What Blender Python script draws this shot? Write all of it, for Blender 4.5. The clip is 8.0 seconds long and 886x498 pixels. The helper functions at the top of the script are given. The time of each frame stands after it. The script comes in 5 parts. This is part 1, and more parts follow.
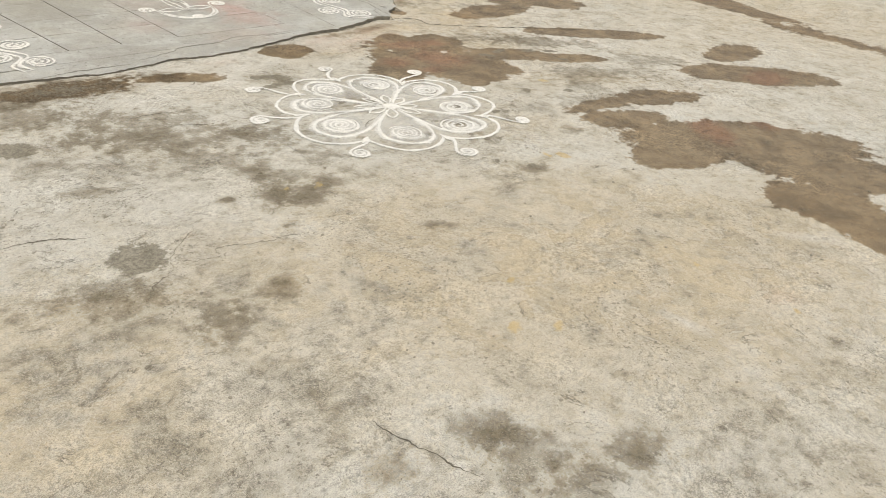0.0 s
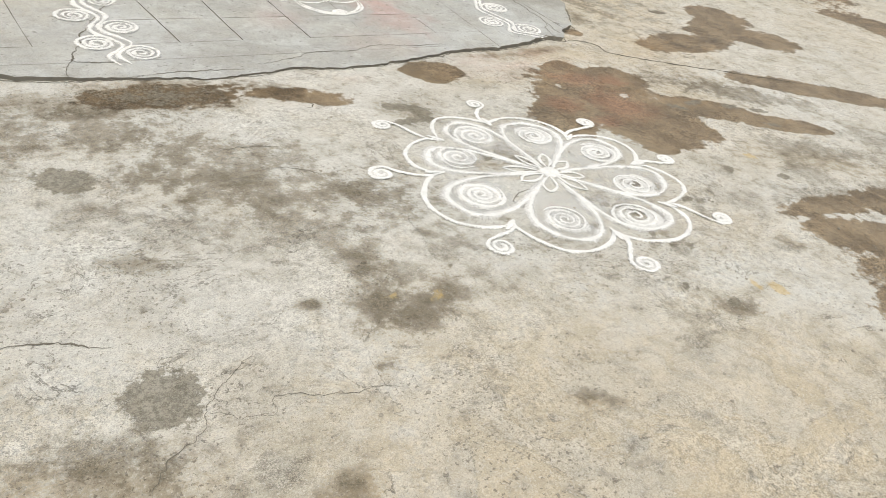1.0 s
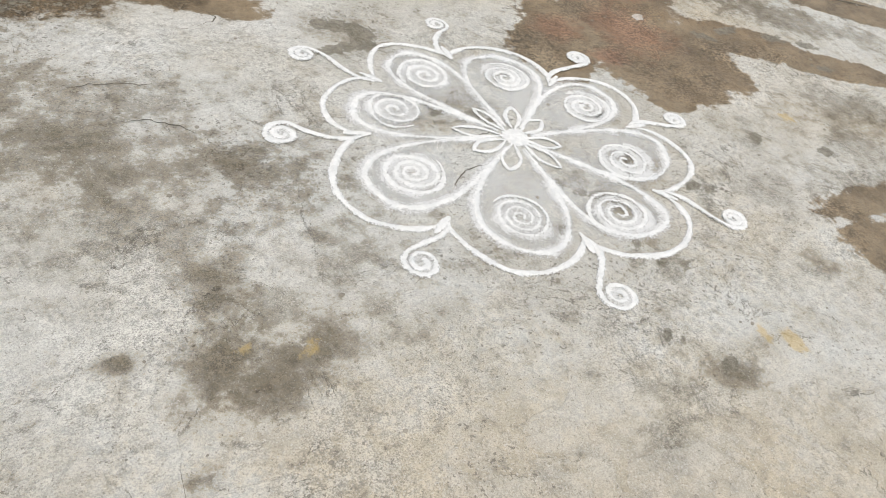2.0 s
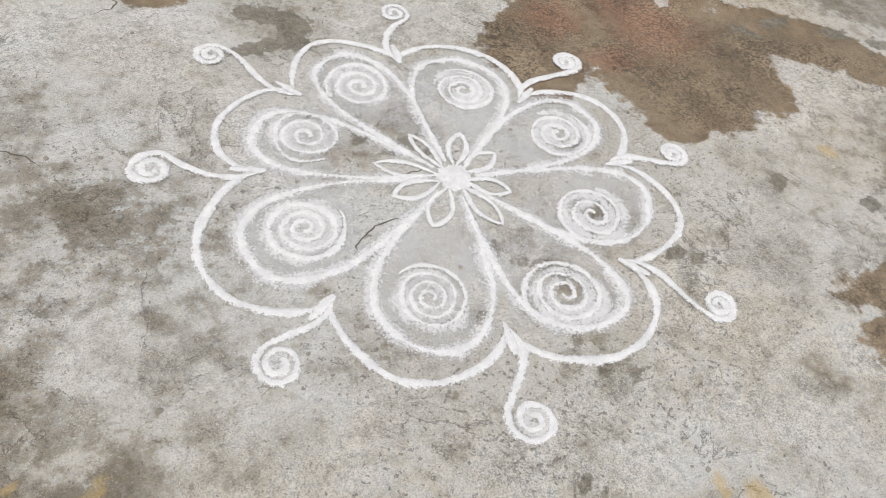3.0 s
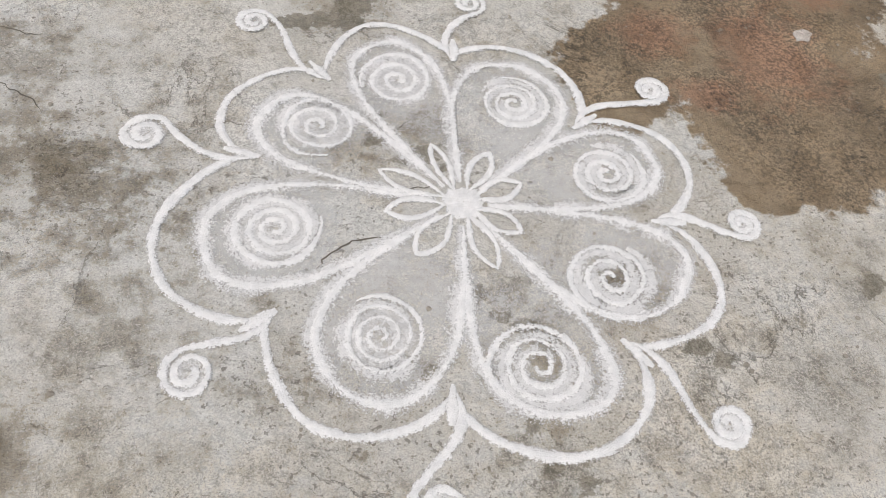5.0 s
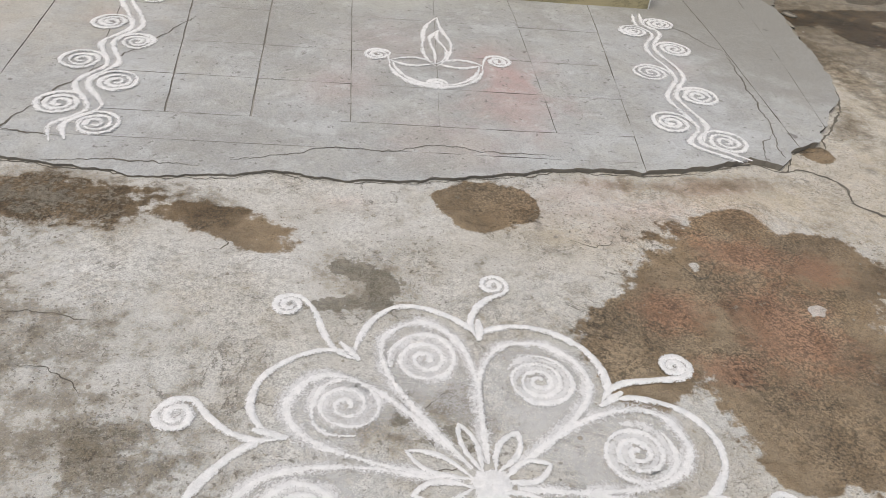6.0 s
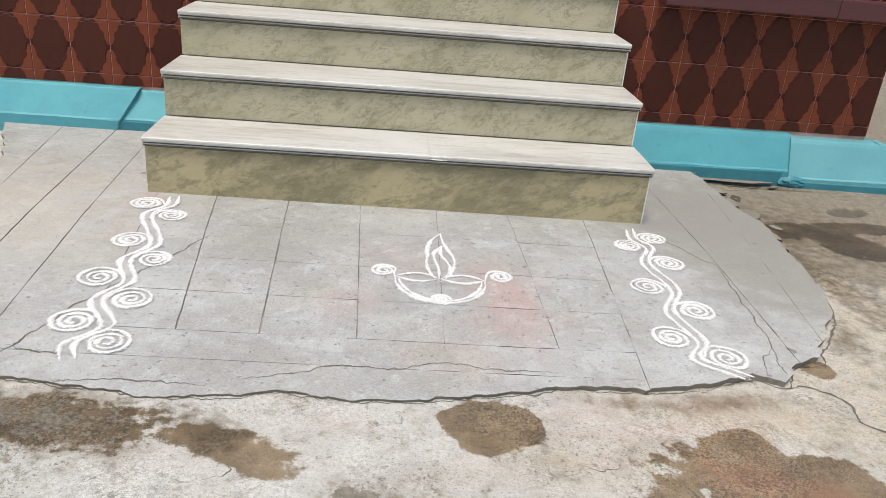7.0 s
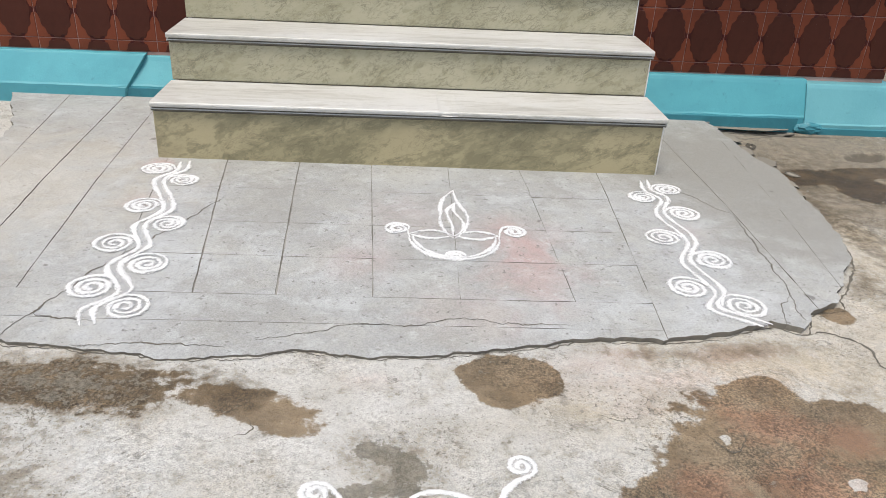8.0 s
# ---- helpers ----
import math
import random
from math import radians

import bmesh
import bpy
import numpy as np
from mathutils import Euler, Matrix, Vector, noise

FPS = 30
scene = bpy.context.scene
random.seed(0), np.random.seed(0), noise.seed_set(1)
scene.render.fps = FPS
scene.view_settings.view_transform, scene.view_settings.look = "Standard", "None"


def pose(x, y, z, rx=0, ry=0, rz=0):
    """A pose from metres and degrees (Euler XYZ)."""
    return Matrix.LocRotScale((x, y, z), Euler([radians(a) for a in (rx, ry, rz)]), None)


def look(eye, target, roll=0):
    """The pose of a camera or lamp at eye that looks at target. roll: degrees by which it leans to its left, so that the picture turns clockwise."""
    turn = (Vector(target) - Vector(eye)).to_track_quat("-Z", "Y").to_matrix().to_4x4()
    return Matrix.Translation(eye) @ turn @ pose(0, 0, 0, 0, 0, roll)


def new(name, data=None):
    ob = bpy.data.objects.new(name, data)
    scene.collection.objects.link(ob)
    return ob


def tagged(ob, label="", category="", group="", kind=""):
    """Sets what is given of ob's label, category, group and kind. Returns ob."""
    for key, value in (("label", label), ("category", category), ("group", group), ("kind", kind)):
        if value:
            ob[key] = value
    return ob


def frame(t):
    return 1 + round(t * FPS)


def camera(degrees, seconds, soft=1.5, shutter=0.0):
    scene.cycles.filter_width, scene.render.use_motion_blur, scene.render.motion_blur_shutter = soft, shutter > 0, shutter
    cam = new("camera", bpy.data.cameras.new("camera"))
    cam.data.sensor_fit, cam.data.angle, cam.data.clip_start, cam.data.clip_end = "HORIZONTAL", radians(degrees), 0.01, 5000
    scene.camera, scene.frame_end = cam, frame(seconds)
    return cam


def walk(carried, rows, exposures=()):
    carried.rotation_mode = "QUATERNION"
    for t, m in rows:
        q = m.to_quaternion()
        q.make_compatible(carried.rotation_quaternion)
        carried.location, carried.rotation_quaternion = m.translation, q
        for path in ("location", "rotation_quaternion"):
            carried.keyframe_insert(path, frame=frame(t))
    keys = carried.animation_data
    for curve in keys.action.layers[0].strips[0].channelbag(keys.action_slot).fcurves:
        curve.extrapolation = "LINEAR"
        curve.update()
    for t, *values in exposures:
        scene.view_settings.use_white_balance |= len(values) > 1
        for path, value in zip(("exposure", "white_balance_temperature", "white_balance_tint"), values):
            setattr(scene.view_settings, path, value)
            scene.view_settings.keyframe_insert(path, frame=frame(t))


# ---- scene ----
cam = camera(59.7, 8.0, 0.85)
PATH = [
    (0, (-0.84, -4.373, 1.182), (0.435, -3.226, 0.153), 6.8),
    (0.3, (-0.666, -4.208, 1.166), (0.364, -2.826, 0.152), 5.5),
    (0.5, (-0.568, -4.039, 1.173), (0.382, -2.589, 0.176), 6.9),
    (0.7, (-0.462, -3.945, 1.142), (0.53, -2.526, 0.14), 8.3),
    (1, (-0.381, -3.723, 1.13), (0.644, -2.412, 0.021), 11.3),
    (1.2, (-0.301, -3.623, 1.122), (0.7, -2.345, -0.047), 12.0),
    (2.3, (0.288, -3.182, 1.094), (1.15, -2.133, -0.374), 17.3),
    (2.5, (0.372, -3.111, 1.113), (1.185, -2.082, -0.397), 16.9),
    (3, (0.631, -3.046, 1.103), (1.311, -2.005, -0.463), 15.6),
    (3.5, (0.785, -2.974, 1.081), (1.32, -1.972, -0.565), 16.1),
    (4, (0.87, -2.911, 1.064), (1.278, -1.981, -0.659), 16.7),
    (4.2, (0.901, -2.91, 1.071), (1.276, -1.995, -0.668), 17.5),
    (5.3, (0.99, -2.944, 1.077), (1.198, -1.739, -0.505), 8.4),
    (5.5, (0.99, -2.944, 1.08), (1.185, -1.627, -0.412), 7.2),
    (6, (0.971, -2.927, 1.106), (1.142, -1.359, -0.123), 5.9),
    (6.5, (0.964, -2.916, 1.167), (1.112, -1.144, 0.252), 6.4),
    (7, (0.952, -2.912, 1.187), (1.101, -1.092, 0.372), 5.1),
    (7.5, (0.951, -2.914, 1.18), (1.109, -1.098, 0.356), 4.1),
    (8, (0.949, -2.908, 1.171), (1.07, -1.131, 0.262), 3.1),
]
EXPOSURES = [(0.0, 0.25, 7700, 4), (0.7, 0.40, 7300, 4), (1.2, 0.40, 7100, 4), (2.3, 0.23, 6750, 6), (4.2, 0.08, 6720, 9), (5.5, 0.02, 6850, 9), (6.0, 0.03, 6850, 9), (6.6, 0.40, 6820, 8), (8.0, 0.44, 6650, 8)]
walk(cam, [(t, look(eye, target, roll)) for t, eye, target, roll in PATH], EXPOSURES)

from mathutils.geometry import tessellate_polygon

# ---- light ----
world = bpy.data.worlds.new("sky")
scene.world = world
world.use_nodes = True
wt = world.node_tree
sky = wt.nodes.new("ShaderNodeTexSky")
sky.sky_type, sky.sun_disc = "NISHITA", False
sky.sun_elevation, sky.sun_rotation = radians(74), radians(206)
sky.air_density, sky.dust_density = 1.0, 4.0
wt.nodes["Background"].inputs[1].default_value = 0.13
wt.links.new(sky.outputs[0], wt.nodes["Background"].inputs[0])
sun = new("sun", bpy.data.lights.new("sun", "SUN"))
sun.data.energy, sun.data.angle, sun.data.color = 1.8, radians(25), (1.0, 0.97, 0.92)
sun.matrix_world = look((0.2, -1.6, 6.5), (1, 0, 0))

# ---- materials ----
SLAB = 0.044


class Nodes:
    """A short hand for building one node material."""

    def __init__(self, name, rough=0.8):
        self.m = bpy.data.materials.new(name)
        self.m.use_nodes = True
        self.t = self.m.node_tree
        self.b = self.t.nodes["Principled BSDF"]
        self.b.inputs["Roughness"].default_value = rough
        self.co = self.t.nodes.new("ShaderNodeTexCoord").outputs["Object"]

    def put(self, socket, v):
        if isinstance(v, bpy.types.NodeSocket):
            self.t.links.new(v, socket)
        elif isinstance(v, tuple) and len(v) == 3 and socket.type == "RGBA":
            socket.default_value = (*v, 1)
        else:
            socket.default_value = v

    def noise(self, scale, detail=6, rough=0.6, warp=0.0, co=None):
        n = self.t.nodes.new("ShaderNodeTexNoise")
        self.put(n.inputs["Vector"], co or self.co)
        for k, v in (("Scale", scale), ("Detail", detail), ("Roughness", rough), ("Distortion", warp)):
            n.inputs[k].default_value = v
        return n.outputs["Fac"]

    def math(self, op, a, b=0.0, c=0.0):
        n = self.t.nodes.new("ShaderNodeMath")
        n.operation = op
        for s, v in zip(n.inputs, (a, b, c)):
            self.put(s, v)
        return n.outputs[0]

    def step(self, v, lo, hi, to=1.0):
        n = self.t.nodes.new("ShaderNodeMapRange")
        n.interpolation_type = "SMOOTHSTEP"
        for k, x in zip(("Value", "From Min", "From Max", "To Min", "To Max"), (v, lo, hi, 0.0, to)):
            self.put(n.inputs[k], x)
        return n.outputs[0]

    def mix(self, f, a, b, how="MIX"):
        n = self.t.nodes.new("ShaderNodeMix")
        n.data_type, n.blend_type = "RGBA", how
        for s, v in zip((n.inputs[0], n.inputs[6], n.inputs[7]), (f, a, b)):
            self.put(s, v)
        return n.outputs[2]

    def attr(self, name):
        n = self.t.nodes.new("ShaderNodeAttribute")
        n.attribute_name = name
        s = self.t.nodes.new("ShaderNodeSeparateColor")
        self.put(s.inputs[0], n.outputs["Color"])
        return (*s.outputs, n.outputs["Alpha"])

    def at(self, scale=(1, 1, 1), turn=(0, 0, 0)):
        n = self.t.nodes.new("ShaderNodeMapping")
        n.vector_type = "TEXTURE"
        self.put(n.inputs["Vector"], self.co)
        n.inputs["Scale"].default_value = scale
        n.inputs["Rotation"].default_value = turn
        return n.outputs[0]

    def bump(self, height, strength=0.5, dist=0.004):
        n = self.t.nodes.new("ShaderNodeBump")
        self.put(n.inputs["Height"], height)
        n.inputs["Strength"].default_value, n.inputs["Distance"].default_value = strength, dist
        self.put(self.b.inputs["Normal"], n.outputs[0])

    def spot(self, x, y, r):
        """1 at (x, y), falling to 0 at r, whatever the height."""
        n = self.t.nodes.new("ShaderNodeVectorMath")
        n.operation = "SUBTRACT"
        self.put(n.inputs[0], self.co)
        n.inputs[1].default_value = (x, y, SLAB)
        d = self.t.nodes.new("ShaderNodeVectorMath")
        d.operation = "LENGTH"
        self.put(d.inputs[0], n.outputs[0])
        return self.math("SUBTRACT", 1.0, self.math("DIVIDE", d.outputs["Value"], r))

    def end(self, color, rough=None):
        self.put(self.b.inputs["Base Color"], color)
        if rough is not None:
            self.put(self.b.inputs["Roughness"], rough)
        return self.m


def concrete_ground():
    k = Nodes("weathered_concrete")
    wet, dirt, rust, tan = k.attr("stains")
    yellow, pale, hole, pink = k.attr("marks")
    oil, damp, earth, _ = k.attr("blots")
    big, mid, small = k.noise(1.7, 5, 0.6), k.noise(7, 8, 0.64), k.noise(24, 8, 0.66)
    fine, grain, speck = k.noise(85, 6, 0.72), k.noise(330, 4, 0.75), k.noise(150, 3, 0.6)
    off = lambda v, g: k.math("MULTIPLY", k.math("SUBTRACT", v, 0.5), g)
    rag = k.math("ADD", k.math("ADD", off(mid, 1.1), off(small, 1.1)), k.math("ADD", off(fine, 0.7), off(grain, 0.35)))
    c = k.mix(k.step(big, 0.38, 0.62), (0.505, 0.507, 0.484), (0.490, 0.477, 0.436))
    c = k.mix(k.step(k.math("ADD", tan, k.math("MULTIPLY", rag, 0.5)), 0.42, 0.95, 0.85), c, (0.455, 0.385, 0.275))
    c = k.mix(k.step(k.math("ADD", pale, k.math("MULTIPLY", rag, 0.6)), 0.5, 0.9, 0.7), c, (0.575, 0.578, 0.565))
    c = k.mix(k.step(k.math("ADD", pink, k.math("MULTIPLY", rag, 0.6)), 0.5, 0.9, 0.45), c, (0.50, 0.375, 0.33))
    # mottling: soft clouds of grime, then ragged thin patches
    c = k.mix(k.step(k.math("ADD", mid, off(fine, 0.5)), 0.46, 0.62, 0.42), c, (0.33, 0.315, 0.27))
    c = k.mix(k.step(k.math("ADD", k.noise(12, 7, 0.66), off(grain, 0.5)), 0.52, 0.60, 0.30), c, (0.36, 0.31, 0.235))
    c = k.mix(k.step(k.math("ADD", small, off(grain, 0.5)), 0.53, 0.66, 0.5), c, (0.30, 0.28, 0.235))
    d = k.math("ADD", dirt, k.math("MULTIPLY", rag, 1.05))
    c = k.mix(k.step(d, 0.46, 0.70, 0.74), c, k.mix(k.step(k.math("ADD", fine, off(grain, 0.8)), 0.42, 0.58), (0.195, 0.178, 0.144), (0.31, 0.29, 0.245)))
    # thin layers of cement that have peeled off, with broken edges
    peel = k.math("ADD", k.noise(4.2, 7, 0.62, 0.7), off(fine, 0.06))
    plate = k.step(peel, 0.497, 0.509)
    lip = k.math("MULTIPLY", k.step(k.math("ABSOLUTE", k.math("SUBTRACT", peel, 0.503)), 0.010, 0.0), k.step(k.noise(9, 4, 0.6), 0.50, 0.60, 0.75))
    c = k.mix(k.math("MULTIPLY", plate, 0.20), c, (0.56, 0.55, 0.52))
    c = k.mix(lip, c, (0.15, 0.135, 0.11))
    # small flakes within the worn areas
    scab = k.math("ADD", k.noise(15, 8, 0.7, 0.5), off(grain, 0.05))
    flake = k.step(scab, 0.515, 0.525)
    chip = k.math("MULTIPLY", k.step(k.math("ABSOLUTE", k.math("SUBTRACT", scab, 0.52)), 0.011, 0.0), k.step(k.noise(6, 4, 0.6), 0.50, 0.60, 0.42))
    c = k.mix(k.math("MULTIPLY", flake, 0.16), c, (0.55, 0.54, 0.51))
    c = k.mix(chip, c, (0.17, 0.155, 0.125))
    c = k.mix(k.step(k.math("ADD", earth, k.math("MULTIPLY", rag, 0.4)), 0.45, 0.72, 0.9), c, k.mix(k.step(small, 0.4, 0.6), (0.235, 0.198, 0.143), (0.185, 0.160, 0.120)))
    # grains and pores
    worn = k.step(k.math("ADD", k.noise(3.1, 5, 0.6), off(small, 0.5)), 0.40, 0.64, 0.42)
    swing = k.math("SUBTRACT", k.step(k.math("ADD", off(fine, 1.0), off(grain, 1.5)), -0.24, 0.24), 0.5)
    tone = k.math("ADD", 1.0, k.math("MULTIPLY", swing, k.math("ADD", 0.38, worn)))
    c = k.mix(1.0, c, tone, "MULTIPLY")
    where = k.step(k.noise(2.4, 5, 0.65), 0.40, 0.62)
    pit = k.step(k.math("ADD", k.noise(115, 3, 0.55), off(where, 0.10)), 0.652, 0.68, 0.65)
    c = k.mix(pit, c, (0.135, 0.12, 0.098))
    c = k.mix(k.step(speck, 0.63, 0.66, 0.55), c, (0.20, 0.18, 0.15))
    c = k.mix(k.step(k.noise(240, 2, 0.5), 0.63, 0.67, 0.5), c, (0.62, 0.60, 0.56))
    # wet patches darken and warm what lies under them
    shape = k.math("ADD", k.math("ADD", off(mid, 0.75), off(small, 0.55)), off(fine, 0.18))
    edge = k.math("ADD", wet, k.math("MULTIPLY", shape, 0.56))
    w = k.step(edge, 0.478, 0.532)
    tint = k.mix(k.step(k.math("ADD", mid, off(fine, 0.4)), 0.38, 0.62), (0.530, 0.415, 0.285), (0.395, 0.310, 0.215))
    tint = k.mix(k.step(k.math("ADD", rust, k.math("MULTIPLY", rag, 0.55)), 0.50, 0.84, 0.75), tint, (0.54, 0.315, 0.21))
    rough_wet = k.math("ADD", k.step(k.math("ADD", off(k.noise(170, 4, 0.7), 1.2), off(fine, 0.6)), -0.15, 0.15, 0.80), 0.58)
    calm = k.mix(k.step(k.math("ADD", k.noise(2.9, 4, 0.6), off(mid, 0.4)), 0.44, 0.58), (1.0, 1.0, 1.0), rough_wet)
    c = k.mix(w, c, k.mix(1.0, k.mix(1.0, c, tint, "MULTIPLY"), calm, "MULTIPLY"))
    e = k.math("ADD", k.math("ADD", damp, k.math("MULTIPLY", rag, 0.85)), k.math("ADD", off(fine, 0.7), off(grain, 0.7)))
    c = k.mix(k.step(e, 0.48, 0.74, 0.62), c, k.mix(1.0, c, (0.50, 0.445, 0.355), "MULTIPLY"))
    c = k.mix(k.step(e, 0.80, 1.02, 0.6), c, k.mix(1.0, c, (0.50, 0.45, 0.37), "MULTIPLY"))
    e = k.math("ADD", oil, k.math("ADD", k.math("MULTIPLY", rag, 0.5), k.math("ADD", off(fine, 0.5), off(k.noise(45, 5, 0.7), 0.9))))
    c = k.mix(k.step(e, 0.50, 0.60, 0.80), c, k.mix(k.step(k.math("ADD", fine, off(grain, 0.8)), 0.40, 0.62), (0.120, 0.108, 0.080), (0.235, 0.215, 0.17)))
    c = k.mix(k.step(k.math("ADD", yellow, k.math("MULTIPLY", rag, 0.7)), 0.56, 0.86, 0.5), c, (0.52, 0.37, 0.13))
    c = k.mix(k.step(k.math("ADD", hole, k.math("MULTIPLY", rag, 0.4)), 0.50, 0.68, 0.8), c, (0.095, 0.082, 0.062))
    h = k.math("ADD", k.math("MULTIPLY", grain, 0.45), k.math("ADD", k.math("MULTIPLY", fine, 0.9), k.math("MULTIPLY", small, 1.6)))
    h = k.math("ADD", k.math("ADD", h, k.math("MULTIPLY", plate, 0.55)), k.math("MULTIPLY", flake, 0.35))
    k.bump(k.math("SUBTRACT", h, k.math("MULTIPLY", pit, 0.5)), 0.6, 0.009)
    return k.end(c, k.math("SUBTRACT", 0.9, k.math("MULTIPLY", w, 0.42)))


def concrete_slab():
    k = Nodes("smooth_grey_cement")
    big, mid, small = k.noise(2.2, 5, 0.6), k.noise(9, 8, 0.65, 0.5), k.noise(38, 7, 0.7)
    fine = k.noise(160, 5, 0.75)
    info = k.t.nodes.new("ShaderNodeObjectInfo").outputs["Random"]
    c = k.mix(k.step(big, 0.35, 0.65), (0.382, 0.381, 0.370), (0.318, 0.312, 0.298))
    c = k.mix(k.math("MULTIPLY", info, 0.25), c, (0.312, 0.302, 0.284))
    c = k.mix(k.step(k.math("ADD", mid, k.math("MULTIPLY", fine, 0.2)), 0.55, 0.74, 0.6), c, (0.36, 0.35, 0.32))
    c = k.mix(k.step(mid, 0.49, 0.36, 0.55), c, (0.449, 0.449, 0.436))
    # old red powder trodden into the cement, and dusty white by the borders
    soft = k.math("MULTIPLY", k.math("SUBTRACT", k.noise(6, 7, 0.65, 0.8), 0.5), 1.5)
    for x, y, r, a in ((1.343, -0.626, 0.24, 0.62), (1.369, -0.884, 0.24, 0.50), (0.830, -0.794, 0.2, 0.26), (1.178, -1.089, 0.24, 0.28), (0.991, -0.477, 0.26, 0.20),
                       (0.029, -0.048, 0.1, 0.7), (0.076, -0.397, 0.12, 0.42), (1.974, -0.507, 0.12, 0.25), (1.366, -0.744, 0.12, 0.35)):
        c = k.mix(k.step(k.math("ADD", k.spot(x, y, r), soft), 0.0, 1.1, a), c, (0.42, 0.255, 0.225))
    for x, y, r in ((0.177, -0.348, 0.3), (0.166, -0.736, 0.32), (0.187, -1.086, 0.3), (1.927, -0.363, 0.3), (1.911, -0.705, 0.32), (1.904, -1.006, 0.3)):
        c = k.mix(k.step(k.math("ADD", k.spot(x, y, r), k.math("MULTIPLY", soft, 0.4)), 0.1, 1.0, 0.30), c, (0.493, 0.497, 0.510))
    c = k.mix(k.step(k.noise(3.3, 8, 0.68, 0.4), 0.50, 0.64, 0.45), c, (0.40, 0.385, 0.345))
    c = k.mix(k.step(k.noise(17, 6, 0.7), 0.57, 0.66, 0.45), c, (0.50, 0.50, 0.49))
    c = k.mix(k.step(k.noise(5.5, 9, 0.72, 0.6), 0.50, 0.60, 0.42), c, (0.262, 0.250, 0.226))
    pits = k.noise(55, 4, 0.6)
    c = k.mix(k.step(pits, 0.63, 0.68, 0.7), c, (0.13, 0.12, 0.105))
    for x, y, r, a in ((2.35, -0.15, 0.75, 0.6), (2.459, 0.213, 1.0, 0.85), (2.403, -0.451, 0.55, 0.6), (0.503, -0.409, 0.3, 0.4), (0.752, -0.289, 0.25, 0.3), (-0.318, -0.994, 0.4, 0.35)):
        c = k.mix(k.step(k.math("ADD", k.spot(x, y, r), k.math("MULTIPLY", soft, 0.7)), 0.1, 0.8, a), c, (0.245, 0.232, 0.205))
    c = k.mix(k.step(k.math("ADD", k.noise(26, 8, 0.75), k.math("MULTIPLY", big, 0.1)), 0.60, 0.68, 0.40), c, (0.25, 0.238, 0.212))
    c = k.mix(k.step(k.noise(11, 3, 0.5), 0.735, 0.75, 0.7), c, (0.12, 0.11, 0.10))
    # sandy dirt brought in from the side
    c = k.mix(k.step(k.math("ADD", k.spot(-0.45, -0.3, 0.9), soft), 0.1, 0.9, 0.45), c, (0.458, 0.405, 0.326))
    c = k.mix(k.step(small, 0.56, 0.70, 0.4), c, (0.28, 0.27, 0.245))
    c = k.mix(k.step(fine, 0.57, 0.70, 0.40), c, (0.23, 0.22, 0.20))
    c = k.mix(k.step(fine, 0.42, 0.28, 0.3), c, (0.52, 0.52, 0.51))
    grain = k.noise(380, 4, 0.75)
    tone = k.math("ADD", k.step(k.math("ADD", fine, grain), 0.82, 1.18, 0.34), 0.84)
    c = k.mix(1.0, c, tone, "MULTIPLY")
    c = k.mix(1.0, c, (0.968, 1.0, 1.022), "MULTIPLY")
    k.bump(k.math("ADD", k.math("MULTIPLY", fine, 0.6), small), 0.45, 0.004)
    return k.end(c, 0.8)


def powder(name, solid, spread, most=1.0):
    """White powder that thins out to loose grains at the edges of a stroke. The second uv runs from -1 to 1 across it."""
    k = Nodes(name, 0.95)
    uv = k.t.nodes.new("ShaderNodeUVMap")
    uv.uv_map = "across"
    sep = k.t.nodes.new("ShaderNodeSeparateXYZ")
    k.put(sep.inputs[0], uv.outputs[0])
    depth = k.math("SUBTRACT", 1.0, k.math("ABSOLUTE", sep.outputs[1]))
    grains, clots = k.step(k.noise(430, 4, 0.7), 0.36, 0.64), k.step(k.noise(170, 6, 0.74, 0.3), 0.36, 0.64)
    patchy = k.step(k.noise(11, 6, 0.68), 0.36, 0.62)
    loose = k.math("ADD", k.math("ADD", grains, clots), k.math("SUBTRACT", k.math("MULTIPLY", patchy, 0.8), 1.4))
    thick = k.math("ADD", k.math("MULTIPLY", depth, solid), k.math("MULTIPLY", loose, spread))
    a = k.step(thick, 0.25, 0.62, most)
    c = k.mix(k.step(k.noise(60, 5, 0.7), 0.35, 0.65), (0.69, 0.695, 0.69), (0.80, 0.80, 0.795))
    k.put(k.b.inputs["Alpha"], a)
    k.bump(grains, 0.5, 0.003)
    return k.end(c, 0.95)


